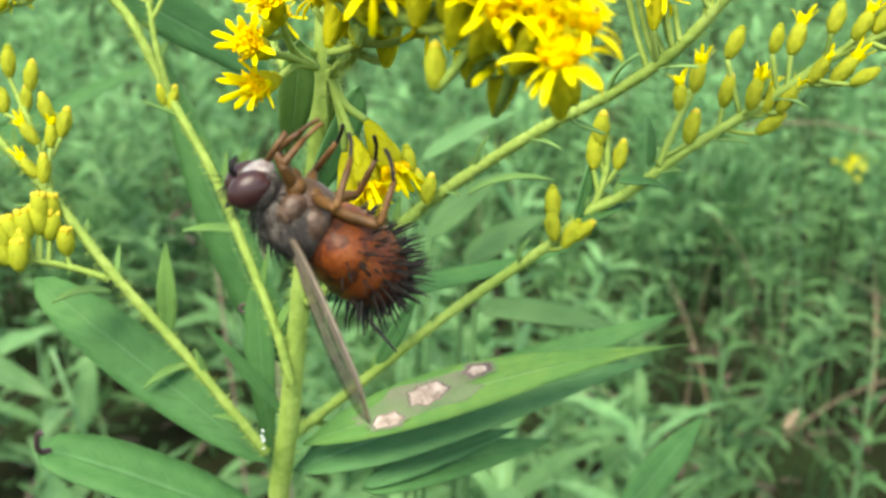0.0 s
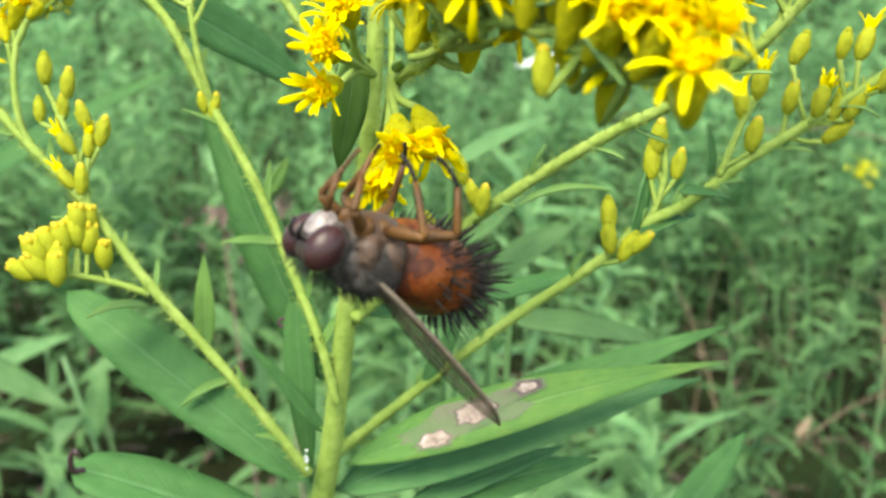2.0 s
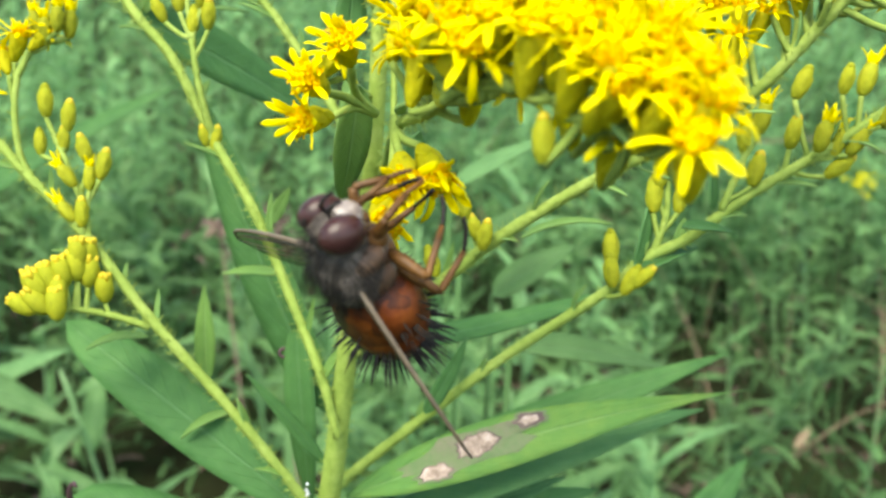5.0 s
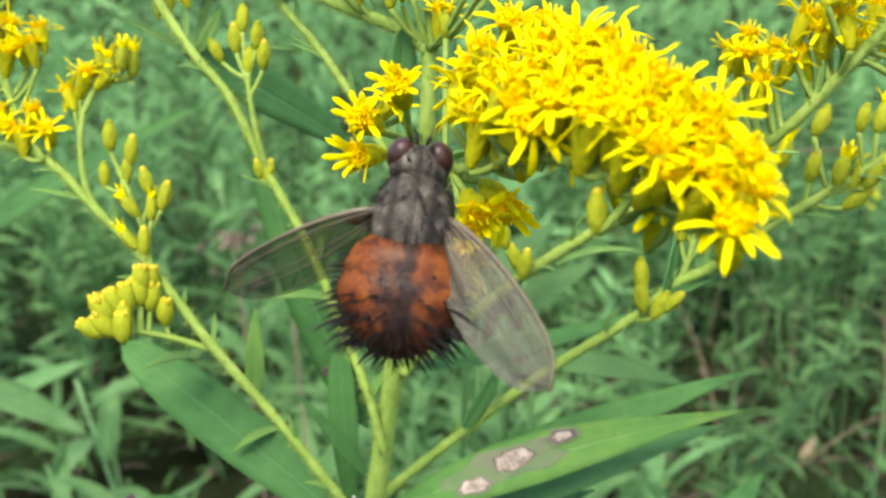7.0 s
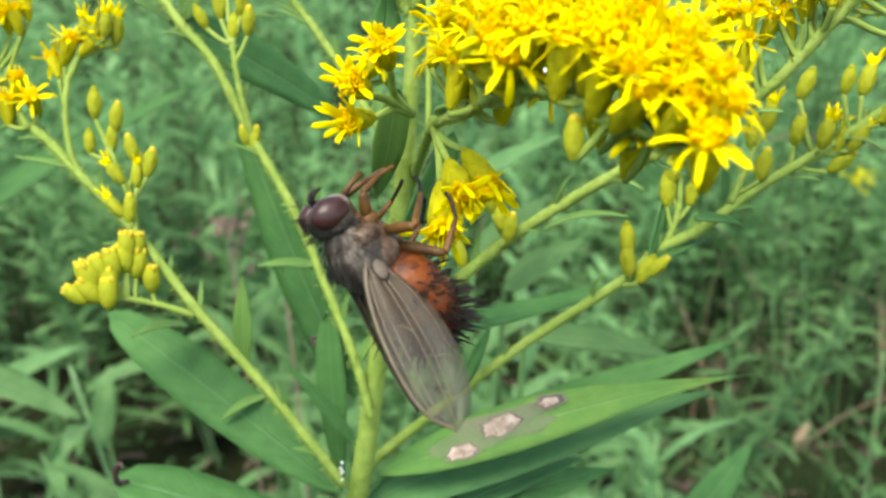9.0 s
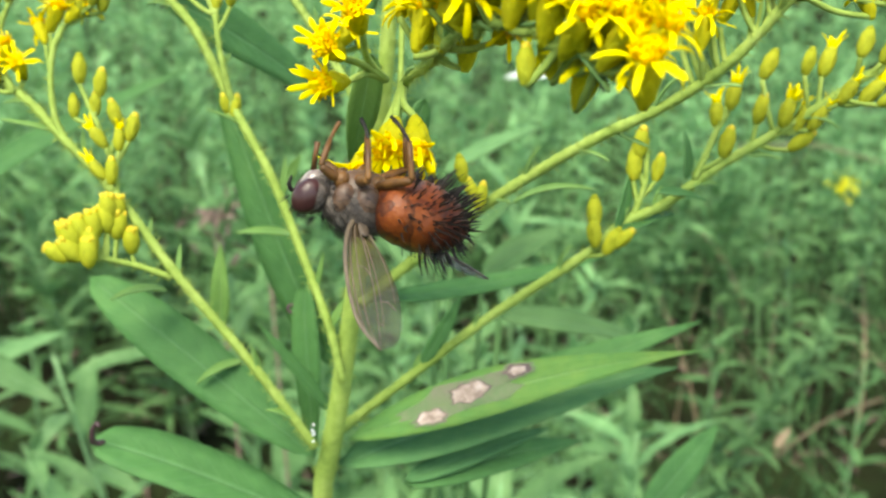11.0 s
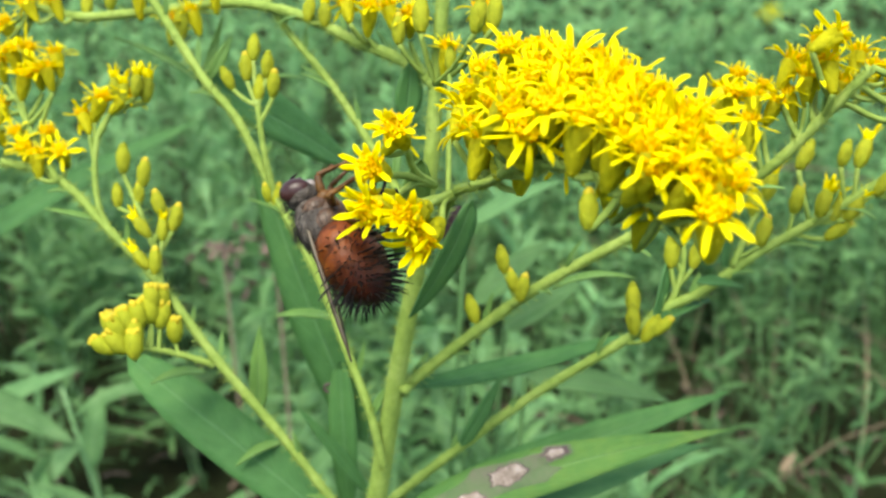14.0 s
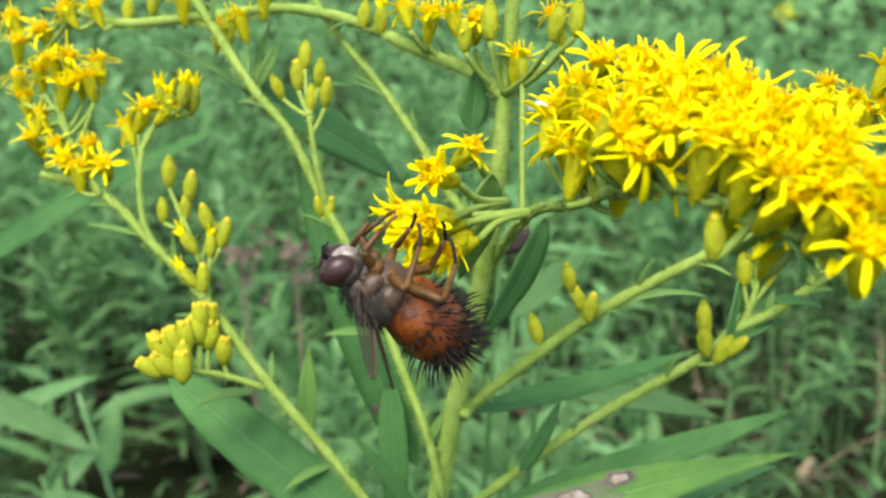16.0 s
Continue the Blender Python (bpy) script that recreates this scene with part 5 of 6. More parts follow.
# single weeds close behind, with every leaf to itself
r = random.Random(80)
for k, (x, y, h, n, ln, w, m) in enumerate((
        (-0.11, 0.38, 0.58, 30, 0.08, 0.013, M_WEED),
        (-0.22, 0.54, 0.43, 22, 0.09, 0.014, M_WEED), (-0.05, 0.46, 0.60, 32, 0.085, 0.012, M_WEED), (0.04, 0.42, 0.57, 34, 0.08, 0.011, M_WEED),
        (0.11, 0.44, 0.52, 36, 0.07, 0.011, M_WEED2), (0.06, 0.60, 0.58, 36, 0.085, 0.012, M_WEED2),
        # grass green on right-hand weeds darkens them: shade put into their leaf colour
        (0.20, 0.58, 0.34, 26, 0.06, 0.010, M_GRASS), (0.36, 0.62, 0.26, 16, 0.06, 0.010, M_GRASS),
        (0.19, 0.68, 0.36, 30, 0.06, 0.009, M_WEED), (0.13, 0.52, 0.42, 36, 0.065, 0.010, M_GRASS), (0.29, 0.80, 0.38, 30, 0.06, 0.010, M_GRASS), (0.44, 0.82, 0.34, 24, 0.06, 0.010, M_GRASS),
        (-0.32, 0.62, 0.45, 24, 0.09, 0.014, M_WEED), (-0.13, 0.66, 0.60, 36, 0.09, 0.014, M_WEED))):
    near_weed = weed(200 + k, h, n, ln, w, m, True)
    near_weed.location = (x, y, 0)
    tagged(near_weed, "tall meadow weed with long lance-shaped leaves", "weed", "near weeds")

# things far behind: small yellow weeds, a rusty seed head, a bleached leaf and dead stalks
def seed_head(p, size, count, mat, label, category, seed, stem_to=None):
    r = random.Random(seed)
    c = at(p)
    root = new(category.replace(" ", "_"))
    root.location = (c.x, c.y + 0.01, 0)
    tagged(root, label, category)
    bm = bmesh.new()
    tube(bm, [Vector((c.x, c.y + 0.01, -0.01)), Vector((c.x + 0.01, c.y, c.z * 0.6)), c], [0.0009, 0.0007, 0.0005], 6)
    part("stem", bm, M_GRASS if mat != M_RUST else M_RUST, root)
    bm = bmesh.new()
    for k in range(count):
        o = Vector((r.gauss(0, 1), r.gauss(0, 1), r.gauss(0, 0.8)))
        b = c + o * size * 0.4
        e = b + Vector((r.gauss(0, 1), r.gauss(0, 1), r.gauss(0.3, 1))).normalized() * size * 0.35
        blade(bm, b, e, size * 0.14, Vector((r.gauss(0, 1), r.gauss(0, 1), 1)), 0.1, 0.3, 4, 0, 0, None, (0.4, 0.4), 0, r)
    tagged(part("flower_tuft", bm, mat, root), kind="stuff")


seed_head((329, 68, 728), 0.014, 40, M_PETAL, "small far yellow goldenrod head on a thin stem", "yellow weed", 1)
seed_head((331.4, 280.1, 900.0), 0.016, 40, M_PETAL, "small far yellow goldenrod head on a thin stem", "yellow weed", 2)
seed_head((-66.8, 13.9, 330.0), 0.018, 36, M_RUST, "rusty brown dry seed head on a thin stalk", "seed head", 4)
seed_head((-92.6, 14.0, 360.0), 0.018, 30, M_RUST, "rusty brown dry seed head on a thin stalk", "seed head", 5)
def stalked_leaf(a, b, w, mat, label, bend=0.06, fold=0.25):
    """A weed of which one long leaf reaches into sight."""
    a, b = at(a), at(b)
    root = new("weed_plant")
    root.location = (a.x + 0.02 * (1 if a.x > b.x else -1), a.y + 0.03, 0)
    tagged(root, label, "weed")
    bm = bmesh.new()
    foot_ = root.location
    p = [Vector(v) for v in smooth_path([foot_ - Vector((0, 0, 0.01)), foot_.lerp(a, 0.6) + Vector((0, 0.01, 0)), a], 5)]
    tube(bm, p, [0.0011 - 0.0007 * i / len(p) for i in range(len(p))], 7)
    part("stem", bm, M_GRASS, root, base=foot_)
    bm = bmesh.new()
    blade(bm, a, b, w, turned((0.1, 0.7, -0.8)), bend, fold, 14, 0.015, 0, None, (0.55, 0.9), 0.2, random.Random(7), 0.0003)
    part("leaf", bm, mat, root, base=a)


stalked_leaf((71.7, 110.5, 520.0), (34.7, 107.9, 520.0), 0.009, M_CHALK, "weed with one bleached white leaf")
stalked_leaf((247.8, -131.1, 660.0), (259.0, -116.0, 660.0), 0.0065, M_STRAW, "weed with a pinkish tan dead leaf")
stalked_leaf((-115.7, 5.9, 190.0), (-58.3, 39.8, 190.0), 0.0085, M_LEAF, "weed with one broad green leaf", 0.03)
stalked_leaf((-153.8, -28.5, 270.0), (-114.3, -45.2, 270.0), 0.010, M_WEED, "weed with a pale lance-shaped leaf")
stalked_leaf((-161.9, -44.5, 290.0), (-121.3, -24.2, 290.0), 0.009, M_WEED2, "weed with a pale lance-shaped leaf")
stalked_leaf((-3.5, 14.8, 150.0), (13.1, 23.0, 150.0), 0.0036, M_WEED2, "weed with a slim pale leaf")
stalked_leaf((4.4, -8.1, 125.0), (26.8, -12.1, 130.0), 0.0046, M_WEED, "weed with a lance-shaped green leaf", 0.05)
stalked_leaf((-2.2, 1.9, 140.0), (9.6, 12.0, 140.0), 0.005, M_WEED, "weed with a lance-shaped green leaf", 0.05)
stalked_leaf((3.3, -2.6, 150.0), (16.9, 5.6, 150.0), 0.0055, M_WEED, "weed with a lance-shaped green leaf", 0.05)
for k, (a, b) in enumerate((((260.9, -146.9, 700.0), (327.2, -93.7, 660.0)), ((251.9, 103.2, 760.0), (368.6, 89.0, 740.0)))):
    bm = bmesh.new()
    a, b = at(a), at(b)
    p = [Vector(v) for v in smooth_path([a, a.lerp(b, 0.5) + Vector((0, 0, 0.008)), b], 5)]
    tube(bm, p, [0.0010 - 0.0004 * i / len(p) for i in range(len(p))], 6)
    tagged(part("dead_stalk", bm, M_STRAW, base=a), "straw-coloured dead stalk lying across the weeds", "stalk", "dead stalks")

# the far edge of the meadow
bm = bmesh.new()
r = random.Random(79)
for k in range(9500):
    a = r.uniform(-0.75, 0.75) if k < 5000 else r.uniform(0.75, 2 * math.pi - 0.75)
    d_ = r.uniform(5.5, 9.5)
    b = Vector((math.sin(a) * d_, math.cos(a) * d_, r.uniform(0.0, 1.0) * (0.4 + 0.16 * (d_ - 5))))
    e = Vector((r.gauss(0, 1), r.gauss(0, 1), r.gauss(0.4, 0.8))).normalized()
    blade(bm, b, b + e * r.uniform(0.1, 0.22), r.uniform(0.03, 0.06), Vector((r.gauss(0, 1), r.gauss(0, 1), 1.5)), 0.1, 0.3, 4, 0, 0, None, (0.6, 0.9), 0, r)
# paler weed green makes up in colour for light lost to self-shading
tagged(part("far_thicket", bm, M_WEED2), "far green bank of weeds and shrubs", "thicket", kind="stuff")

# grass between, dead stalks among it
bm = bmesh.new()
r = random.Random(78)
for k in range(1700):
    y = 1.5 + 2.6 * r.random() ** 1.4
    x = r.uniform(-0.62, 0.62) * (y + 0.25)
    h = r.uniform(0.16, 0.42)
    a = r.uniform(0, 6.3)
    d = Vector((math.cos(a) * 0.5, math.sin(a) * 0.5, 1)) * h
    blade(bm, (x, y, -0.005), Vector((x, y, 0)) + d, r.uniform(0.003, 0.006), Vector((-math.cos(a), -math.sin(a), 0.5)), r.uniform(0.03, 0.2), 0.25, 5, 0, 1 if r.random() < 0.05 else 0, None, (0.25, 0.8), r.uniform(-1, 1), r)
for k in range(190):
    y = r.uniform(0.75, 1.7)
    x = (0.2 + 0.5 * r.random()) * (y + 0.2)
    h = r.uniform(0.2, 0.42)
    a = r.gauss(3.1, 0.9) if r.random() < 0.6 else r.uniform(0, 6.3)
    d = Vector((math.cos(a) * 0.9, math.sin(a) * 0.6, 0.75)) * h
    blade(bm, (x, y, -0.005), Vector((x, y, 0)) + d, r.uniform(0.0025, 0.005), Vector((-math.cos(a), -math.sin(a), 0.8)), r.uniform(0.1, 0.26), 0.25, 7, 0, 1 if r.random() < 0.2 else 0, None, (0.25, 0.8), r.uniform(-1, 1), r)
grass = part("meadow_grass", bm, [M_GRASS, M_STRAW])
tagged(grass, "dense green grass blades with a few dead ones", "grass", kind="stuff")


# low seedlings, grass tips and litter that break up the soil
bm = bmesh.new()
r = random.Random(83)
for k in range(3600):
    y = 0.35 + 1.9 * r.random() ** 0.8
    x = r.uniform(-0.85, 0.85) * (y + 0.3)
    a, el = r.uniform(0, 6.3), r.uniform(-0.1, 1.2)
    z = 0.01 + 0.16 * r.random() ** 2
    d = Vector((math.cos(a) * math.cos(el), math.sin(a) * math.cos(el), math.sin(el))) * r.uniform(0.02, 0.075)
    litter = r.random() < 0.22
    if x > 0.2 * (y + 0.1) and y < 1.3 and not litter and r.random() < 0.65:
        continue
    if litter:
        z, d = 0.012, Vector((d.x, d.y, 0.004))
    blade(bm, (x, y, z), Vector((x, y, z)) + d, r.uniform(0.004, 0.012), Vector((-math.cos(a) * 0.5, -math.sin(a) * 0.5, 1)), r.uniform(0.0, 0.2), 0.25, 4, 0, 1 if litter else r.choice((0, 0, 2)), None, (0.5, 0.9), r.uniform(-0.6, 0.6), r)
# all seedlings in the dark grass green: low-down shade is in their colour
tagged(part("ground_cover", bm, [M_GRASS, M_RUST, M_GRASS]), "low green seedlings and brown leaf litter on soil", "undergrowth", kind="stuff")


# a fleck of white foam where a branch leaves the stem
bm = bmesh.new()
r = random.Random(84)
foam_at = at((-16.2, -17.4, 82.0))
for k in range(9):
    geo = bmesh.ops.create_icosphere(bm, subdivisions=2, radius=r.uniform(0.08, 0.16) * MM)["verts"]
    o = Vector((r.gauss(0, 0.1), r.gauss(0, 0.1), r.gauss(0, 0.36))) * MM
    for v in geo:
        v.co += foam_at + o
tagged(part("foam_drop", bm, M_FOAM, base=foam_at), "fleck of white foam on a green stem", "foam")


# ---- what moves ----
def fly_pose(x, y, d, ahead, back):
    """Fly at a view place; ahead and back (its dorsal side) as view directions, third towards the camera."""
    f = Vector(ahead).normalized()
    u = Vector(back)
    u = (u - f * u.dot(f)).normalized()
    s = u.cross(f)
    m = Matrix((f, s, u)).transposed().to_4x4()
    return C0 @ Matrix.Translation((x / 1000, y / 1000, -d / 1000)) @ m


def hang(x, y, d, to, parent):
    """A sprig at its foot, its axis along a view direction."""
    m = C0 @ Matrix.Translation((x / 1000, y / 1000, -d / 1000)) @ Vector(to).to_track_quat("Z", "Y").to_matrix().to_4x4()
    return Matrix.Translation(-parent.location) @ m


def wing_pose(side, out, up):
    """A wing in the fly's space: out along its length, up its upper face."""
    x = -Vector(out).normalized()
    z = Vector(up)
    z = (z - x * z.dot(x)).normalized()
    m = Matrix((x, z.cross(x), z)).transposed().to_4x4()
    return Matrix.Translation(fm((0.9, side * 1.8, 0.8))) @ m


HINGE = (-8.6, 10.2, 70.0)
SWAY = [
    (0, 1.8, 1.3),
    (0.5, 1.6, 2.2),
    (1, 2.3, 2.8),
    (1.5, 1.8, 2.6),
    (2, 1.6, 2.2),
    (2.5, 2.4, 2.9),
    (3, 2.1, 2.3),
    (3.5, 2.0, 2.5),
    (4, 1.8, 2.4),
    (6.5, 3.8, 0.7),
    (7, 4.0, 0.9),
    (7.5, 4.4, 1.0),
    (8, 3.3, 0.6),
    (8.2, 3.5, 1.0),
    (10.3, 0.5, 0.4),
    (10.5, 1.3, 0.7),
    (11, 0.4, 0.5),
    (11.5, 0.6, 0.2),
    (12, 0.3, 0.3),
    (12.5, 0.5, 0.5),
    (13, 0.4, 0.1),
    (13.5, 0.2, -0.0),
    (14, -0.0, -0.4),
    (14.5, -0.1, -0.0),
    (15, 0.1, -0.2),
    (15.5, 0.1, -0.2),
    (16, 0.0, -0.1),
]


def swung(rx, ry, base):
    """A part of the near branch, turned with it about the place where it leaves the stem."""
    h = Matrix.Translation((HINGE[0] / 1000, HINGE[1] / 1000, -HINGE[2] / 1000))
    g = Matrix.Translation(goldenrod.location)
    return g.inverted() @ C0 @ h @ pose(0, 0, 0, rx, ry, 0) @ h.inverted() @ C0.inverted() @ g @ base


def motions():
    for ob in swaying:
        base = ob.matrix_basis.copy()
        size = base.to_scale()
        walk(ob, [(t, swung(rx, ry, base)) for t, rx, ry in SWAY])
        ob.scale = size
    walk(fly, [(t, fly_pose(x, y, d, a, b)) for t, x, y, d, a, b in (
        (0, -6.8, 1.2, 46.0, (-0.75, 0.5, 0.43), (-0.59, -0.8, -0.12)),
        (0.5, -7.1, 2.7, 48.0, (-0.91, 0.4, 0.15), (-0.42, -0.8, -0.43)),
        (1, -7.8, 2.1, 45.0, (-0.9, 0.41, 0.14), (-0.43, -0.83, -0.35)),
        (1.5, -6.6, 0.6, 46.0, (-0.68, 0.28, 0.68), (-0.43, -0.9, -0.06)),
        (2, -7.4, 0.5, 46.0, (-0.69, 0.16, 0.71), (-0.35, -0.93, -0.12)),
        (2.5, -5.5, 0.0, 47.0, (-0.34, 0.19, 0.92), (-0.35, -0.94, 0.06)),
        (3, -6.1, -0.1, 47.0, (-0.37, 0.18, 0.91), (-0.34, -0.94, 0.05)),
        (3.5, -5.5, 0.4, 47.0, (-0.41, 0.16, 0.9), (-0.33, -0.95, 0.02)),
        (4.2, -5.3, 0.8, 47.0, (-0.37, 0.19, 0.91), (-0.34, -0.94, 0.06)),
        (5.2, -9.5, 3.1, 46.0, (-0.27, 0.59, 0.76), (-0.8, -0.3, 0.4)),
        (6.3, -12.0, 6.6, 46.0, (-0.4, 0.78, 0.48), (-0.8, -0.1, 0.6)),
        (6.5, -11.5, 6.4, 46.0, (-0.0, 0.86, 0.51), (-0.4, -0.47, 0.79)),
        (7, -9.5, 6.3, 43.2, (0.13, 0.98, -0.12), (0.03, 0.12, 0.99)),
        (7.5, -8.6, 4.7, 44.6, (0.12, 0.98, -0.13), (0.04, 0.13, 0.99)),
        (8, -12.0, 3.8, 46.0, (-0.48, 0.84, -0.24), (-0.3, 0.1, 0.95)),
        (8.2, -11.9, 2.5, 46.0, (-0.51, 0.67, -0.54), (-0.5, 0.1, 0.85)),
        (9.2, -10.2, 2.1, 48.0, (-0.76, 0.51, 0.42), (-0.5, -0.8, 0.2)),
        (10.3, -8.2, 1.7, 51.0, (-1.0, 0.06, 0.02), (-0.1, -0.97, 0)),
        (10.5, -8.6, 1.7, 47.7, (-0.97, 0.21, 0.14), (-0.24, -0.92, -0.3)),
        (11, -9.2, 2.4, 51.1, (-0.98, 0.15, 0.13), (-0.18, -0.96, -0.21)),
        (11.5, -11.4, 5.1, 54.0, (-0.78, 0.56, 0.28), (-0.6, -0.8, -0.09)),
        (12, -13.4, 4.4, 54.0, (-0.91, 0.36, 0.21), (-0.41, -0.89, -0.2)),
        (12.5, -11.8, 2.1, 55.0, (-0.94, 0.24, 0.25), (-0.3, -0.93, -0.2)),
        (13, -14.2, 6.8, 57.0, (-0.22, 0.7, 0.67), (-0.94, -0.33, 0.04)),
        (13.5, -15.4, 8.3, 58.5, (-0.49, 0.68, -0.55), (-0.86, -0.26, 0.44)),
        (14, -16.4, 8.8, 58.5, (-0.63, 0.7, -0.32), (-0.73, -0.68, -0.05)),
        (14.5, -15.8, 8.2, 58.0, (-0.56, 0.59, -0.58), (-0.83, -0.42, 0.37)),
        (15, -16.9, 7.7, 56.5, (-0.72, 0.47, -0.52), (-0.61, -0.78, 0.14)),
        (15.5, -16.5, 6.4, 55.5, (-0.68, 0.57, -0.46), (-0.58, -0.8, -0.15)),
        (16, -17.0, 6.0, 54.0, (-0.81, 0.48, 0.34), (-0.57, -0.79, -0.24)),
    )])
    walk(wing_left, [(t, wing_pose(1, o, u)) for t, o, u in (
        (0, (-0.94, -0.03, 0.32), (0.26, -0.07, 1.0)),
        (0.5, (-0.95, 0.31, 0.07), (0.08, 0.04, 1.0)),
        (1, (-0.86, 0.39, 0.33), (0.19, -0.22, 0.99)),
        (1.5, (-0.95, 0.16, 0.26), (0.21, 0.04, 1.01)),
        (2, (-0.94, 0.22, 0.25), (0.19, 0.04, 1.01)),
        (2.5, (-0.26, 0.93, 0.25), (0.15, -0.22, 0.96)),
        (3, (-0.32, 0.93, 0.19), (0.18, -0.13, 0.98)),
        (3.5, (-0.17, 0.97, 0.15), (0.24, -0.11, 0.96)),
        (4.2, (-0.19, 0.96, 0.19), (0.19, -0.15, 0.97)),
        (6.3, (-0.7, 0.71, 0.1), (-0.53, -0.61, 0.59)),
        (6.5, (-0.63, 0.76, -0.19), (-0.4, -0.11, 0.91)),
        (7, (-0.46, 0.82, -0.33), (-0.71, -0.12, 0.69)),
        (7.5, (-0.54, 0.74, 0.4), (-0.04, -0.51, 0.86)),
        (8, (-0.68, 0.72, -0.1), (0.41, 0.5, 0.77)),
        (8.2, (-0.91, 0.11, 0.39), (0.4, 0.23, 0.89)),
        (10.3, (-0.93, 0.28, 0.22), (0.2, 0.15, 1.0)),
        (10.5, (-0.95, 0.09, 0.27), (0.2, -0.09, 1.01)),
        (11, (-0.93, 0.14, 0.33), (0.27, 0.02, 0.99)),
        (11.5, (-0.88, 0.37, 0.28), (0.22, -0.01, 1.01)),
        (12, (-0.85, 0.42, 0.3), (0.22, -0.09, 1.0)),
        (12.5, (-0.91, 0.2, 0.35), (0.29, -0.04, 0.99)),
        (13, (-0.91, 0.16, 0.36), (0.33, 0.17, 0.96)),
        (13.5, (0.97, 0.22, 0.09), (-0.15, 0.28, 0.95)),
        (14, (-0.52, 0.67, 0.52), (0.42, -0.33, 0.84)),
        (14.5, (0.96, 0.2, 0.21), (-0.25, 0.25, 0.93)),
        (15, (0.95, 0.31, 0.04), (-0.11, 0.19, 0.98)),
        (15.5, (-0.35, -0.91, 0.23), (-0.16, 0.3, 0.94)),
        (16, (-0.03, -0.98, 0.17), (0.59, 0.13, 0.8)),
    )])
    walk(wing_right, [(t, wing_pose(-1, o, u)) for t, o, u in (
        (0, (-0.5, -0.79, 0.34), (0.71, -0.15, 0.69)),
        (0.5, (0.06, -0.94, 0.33), (0.38, 0.33, 0.86)),
        (1, (-0.42, -0.9, 0.11), (0.87, -0.36, 0.34)),
        (1.5, (-0.23, -0.95, 0.23), (0.59, 0.05, 0.81)),
        (2, (-0.73, -0.44, 0.53), (0.6, -0.04, 0.8)),
        (2.5, (-0.62, -0.76, 0.15), (0.26, -0.02, 0.97)),
        (3, (-0.64, -0.72, 0.28), (0.33, 0.07, 0.94)),
        (3.5, (-0.76, -0.58, 0.29), (0.33, 0.06, 0.94)),
        (4.2, (-0.85, -0.51, 0.13), (0.2, -0.08, 0.97)),
        (6.3, (-0.17, -0.83, 0.53), (-0.84, 0.4, 0.36)),
        (6.5, (-0.54, -0.59, 0.6), (0.64, -0.75, -0.16)),
        (7, (-0.72, -0.63, 0.29), (0.19, 0.23, 0.96)),
        (7.5, (-0.61, -0.55, 0.57), (0.37, 0.44, 0.82)),
        (8, (-0.29, -0.61, 0.74), (-0.55, 0.74, 0.39)),
        (8.2, (-0.46, -0.57, 0.68), (-0.85, 0.52, -0.13)),
        (10.3, (-0.68, -0.48, 0.55), (0.55, 0.17, 0.82)),
        (10.5, (-0.45, -0.81, 0.38), (0.52, 0.11, 0.85)),
        (11, (-0.14, -0.85, 0.51), (0.38, 0.43, 0.82)),
        (11.5, (-0.01, -0.81, 0.58), (-0.07, 0.59, 0.81)),
        (12, (-0.47, -0.73, 0.49), (0.59, 0.14, 0.8)),
        (12.5, (-0.5, -0.8, 0.32), (0.81, -0.29, 0.51)),
        (13, (-0.15, -0.76, 0.64), (0.66, 0.4, 0.63)),
        (13.5, (-0.43, -0.65, 0.63), (0.8, 0.06, 0.6)),
        (14, (-0.89, 0.18, 0.41), (0.34, -0.32, 0.88)),
        (14.5, (-0.83, 0.56, 0.05), (0.3, 0.37, 0.88)),
        (15, (-0.94, 0.21, 0.26), (0.3, 0.14, 0.94)),
        (15.5, (-0.38, 0.85, 0.35), (0.37, -0.21, 0.91)),
        (16, (-0.62, 0.48, 0.62), (0.68, -0.07, 0.73)),
    )])
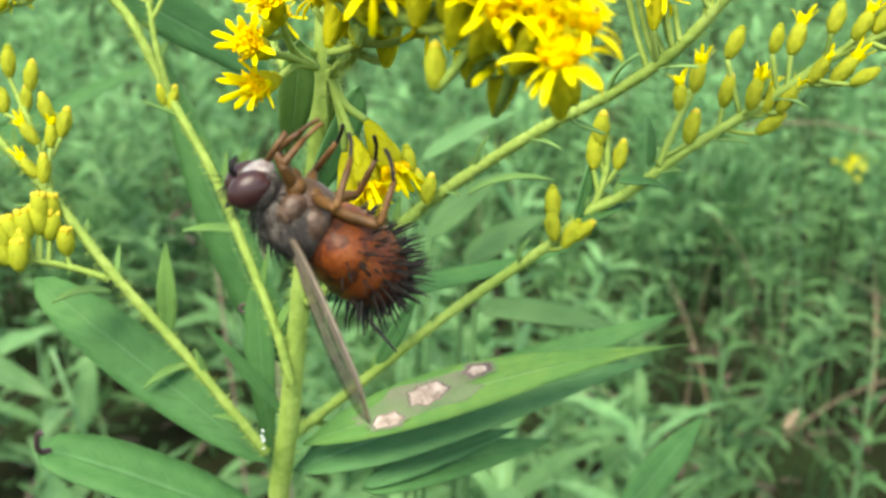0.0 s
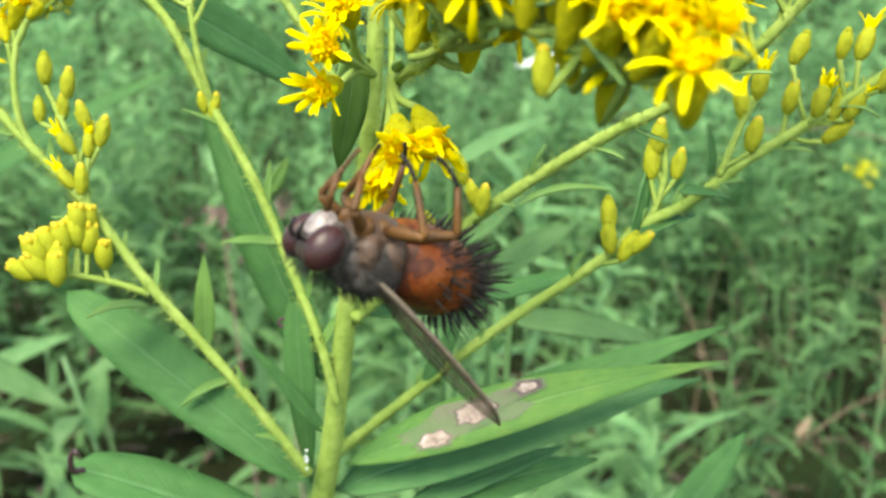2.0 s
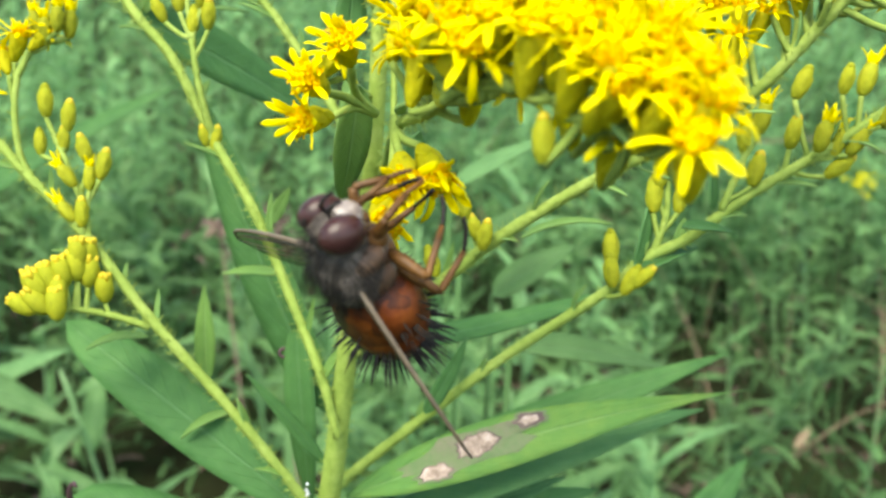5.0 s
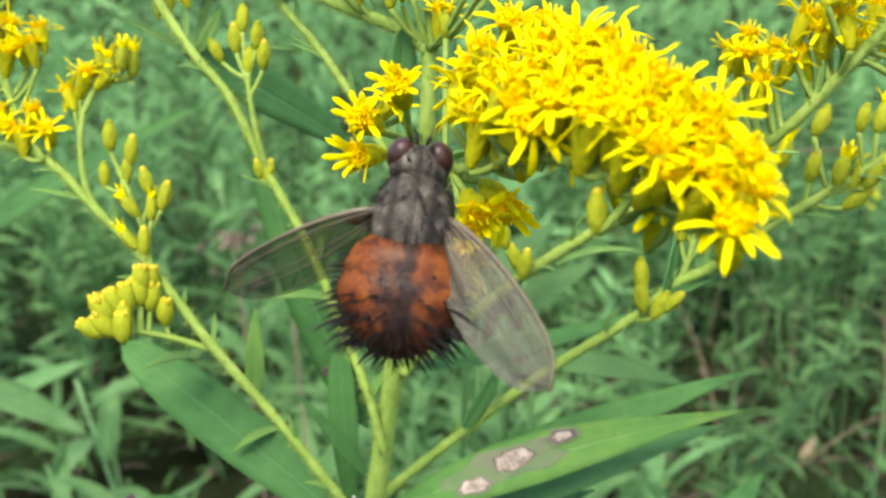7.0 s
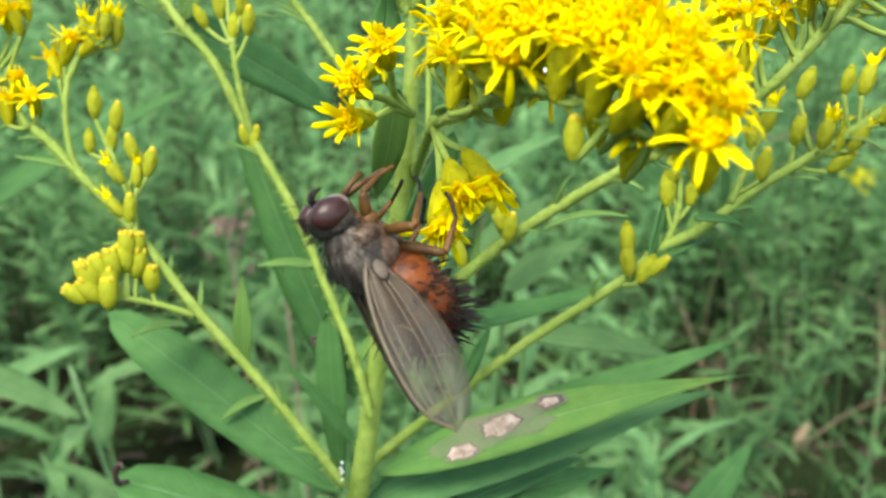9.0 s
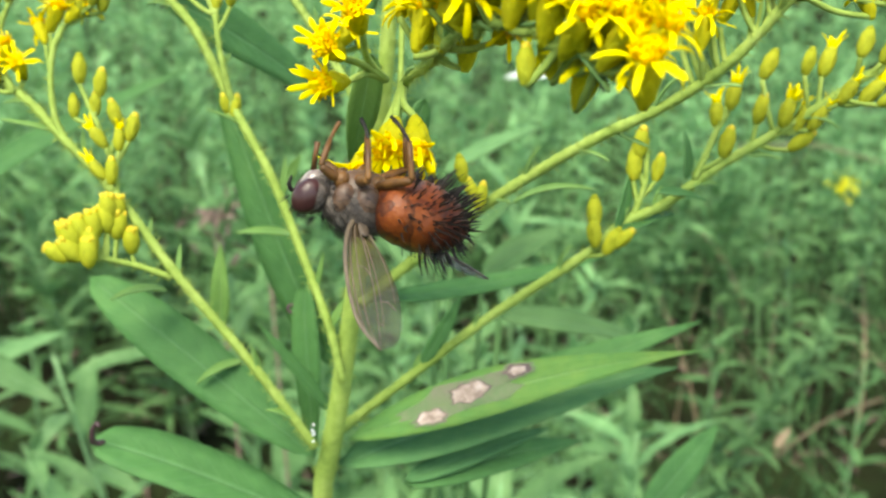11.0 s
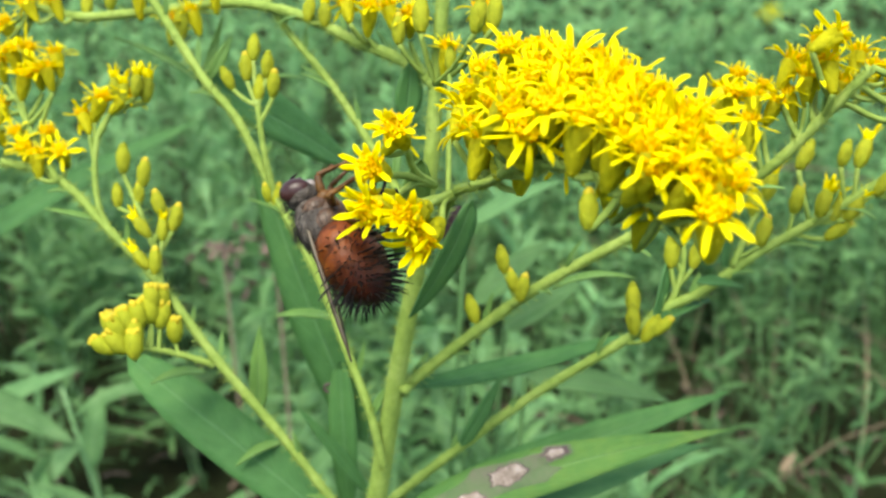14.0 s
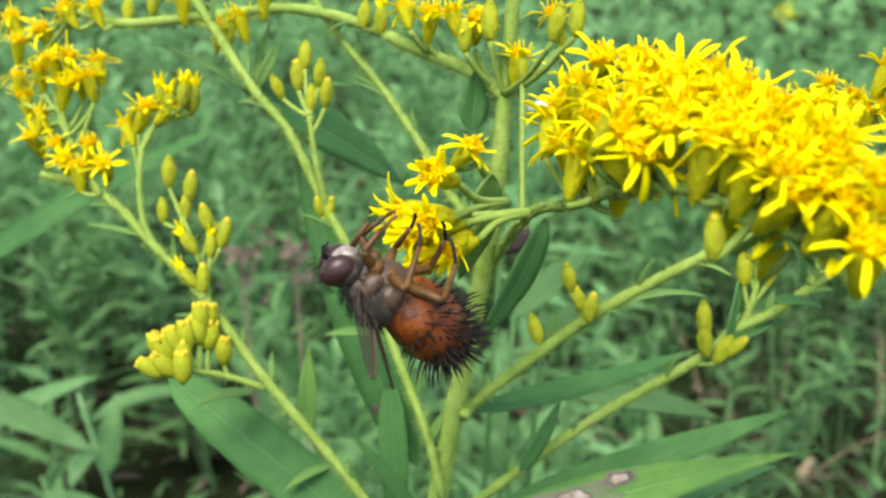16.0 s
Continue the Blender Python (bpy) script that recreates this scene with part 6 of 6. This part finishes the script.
    walk(sprig_a, [(t, hang(*SPRIG_A, to, goldenrod)) for t, to in (
        (0, (0.27, -0.96, 0.06)),
        (0.5, (0.12, -0.6, 0.79)),
        (1, (0.26, -0.63, 0.73)),
        (1.5, (0.15, -0.66, 0.73)),
        (2, (0.06, -0.7, 0.72)),
        (2.5, (0.12, -0.83, 0.55)),
        (3, (0.09, -0.73, 0.68)),
        (3.5, (0.14, -0.77, 0.62)),
        (4.2, (0.11, -0.62, 0.77)),
        (6.3, (0.01, -0.79, 0.61)),
        (6.5, (0.05, -0.88, 0.47)),
        (7, (0.17, -0.59, 0.79)),
        (7.5, (0.24, -0.49, 0.84)),
        (8, (0.14, -0.93, 0.35)),
        (8.2, (0.2, -0.89, 0.41)),
        (10.3, (-0.13, -0.64, 0.76)),
        (10.5, (-0.21, -0.62, 0.75)),
        (11, (-0.15, -0.71, 0.69)),
        (11.5, (-0.4, -0.65, 0.65)),
        (12, (-0.53, -0.6, 0.6)),
        (12.5, (-0.44, -0.6, 0.67)),
        (13, (-0.27, -0.62, 0.74)),
        (13.5, (-0.42, -0.36, 0.83)),
        (14, (-0.48, -0.25, 0.84)),
        (14.5, (-0.52, -0.05, 0.85)),
        (15, (-0.96, -0.03, 0.29)),
        (16, (-0.99, -0.13, 0.03)),
    )])
    walk(sprig_b, [(t, hang(*SPRIG_B, to, goldenrod)) for t, to in (
        (0, (-0.30, 0.01, 0.95)),
        (1, (-0.29, 0.07, 0.96)),
        (2, (-0.24, 0.03, 0.97)),
        (3.5, (-0.23, 0.04, 0.97)),
        (4.2, (-0.25, 0.07, 0.97)),
        (6.3, (-0.44, 0.18, 0.88)),
        (7, (-0.41, 0.18, 0.90)),
        (7.5, (-0.39, 0.19, 0.90)),
        (8, (-0.38, 0.17, 0.91)),
        (10.3, (-0.36, 0.08, 0.93)),
        (11, (-0.37, 0.10, 0.92)),
        (12.5, (-0.43, 0.13, 0.89)),
        (13, (-0.41, 0.12, 0.90)),
        (13.5, (-0.38, 0.12, 0.92)),
        (14, (-0.46, 0.08, 0.88)),
        (14.5, (-0.63, -0.05, 0.78)),
        (15, (-0.69, -0.02, 0.73)),
        (16, (-0.61, -0.16, 0.78)),
    )])


motions()
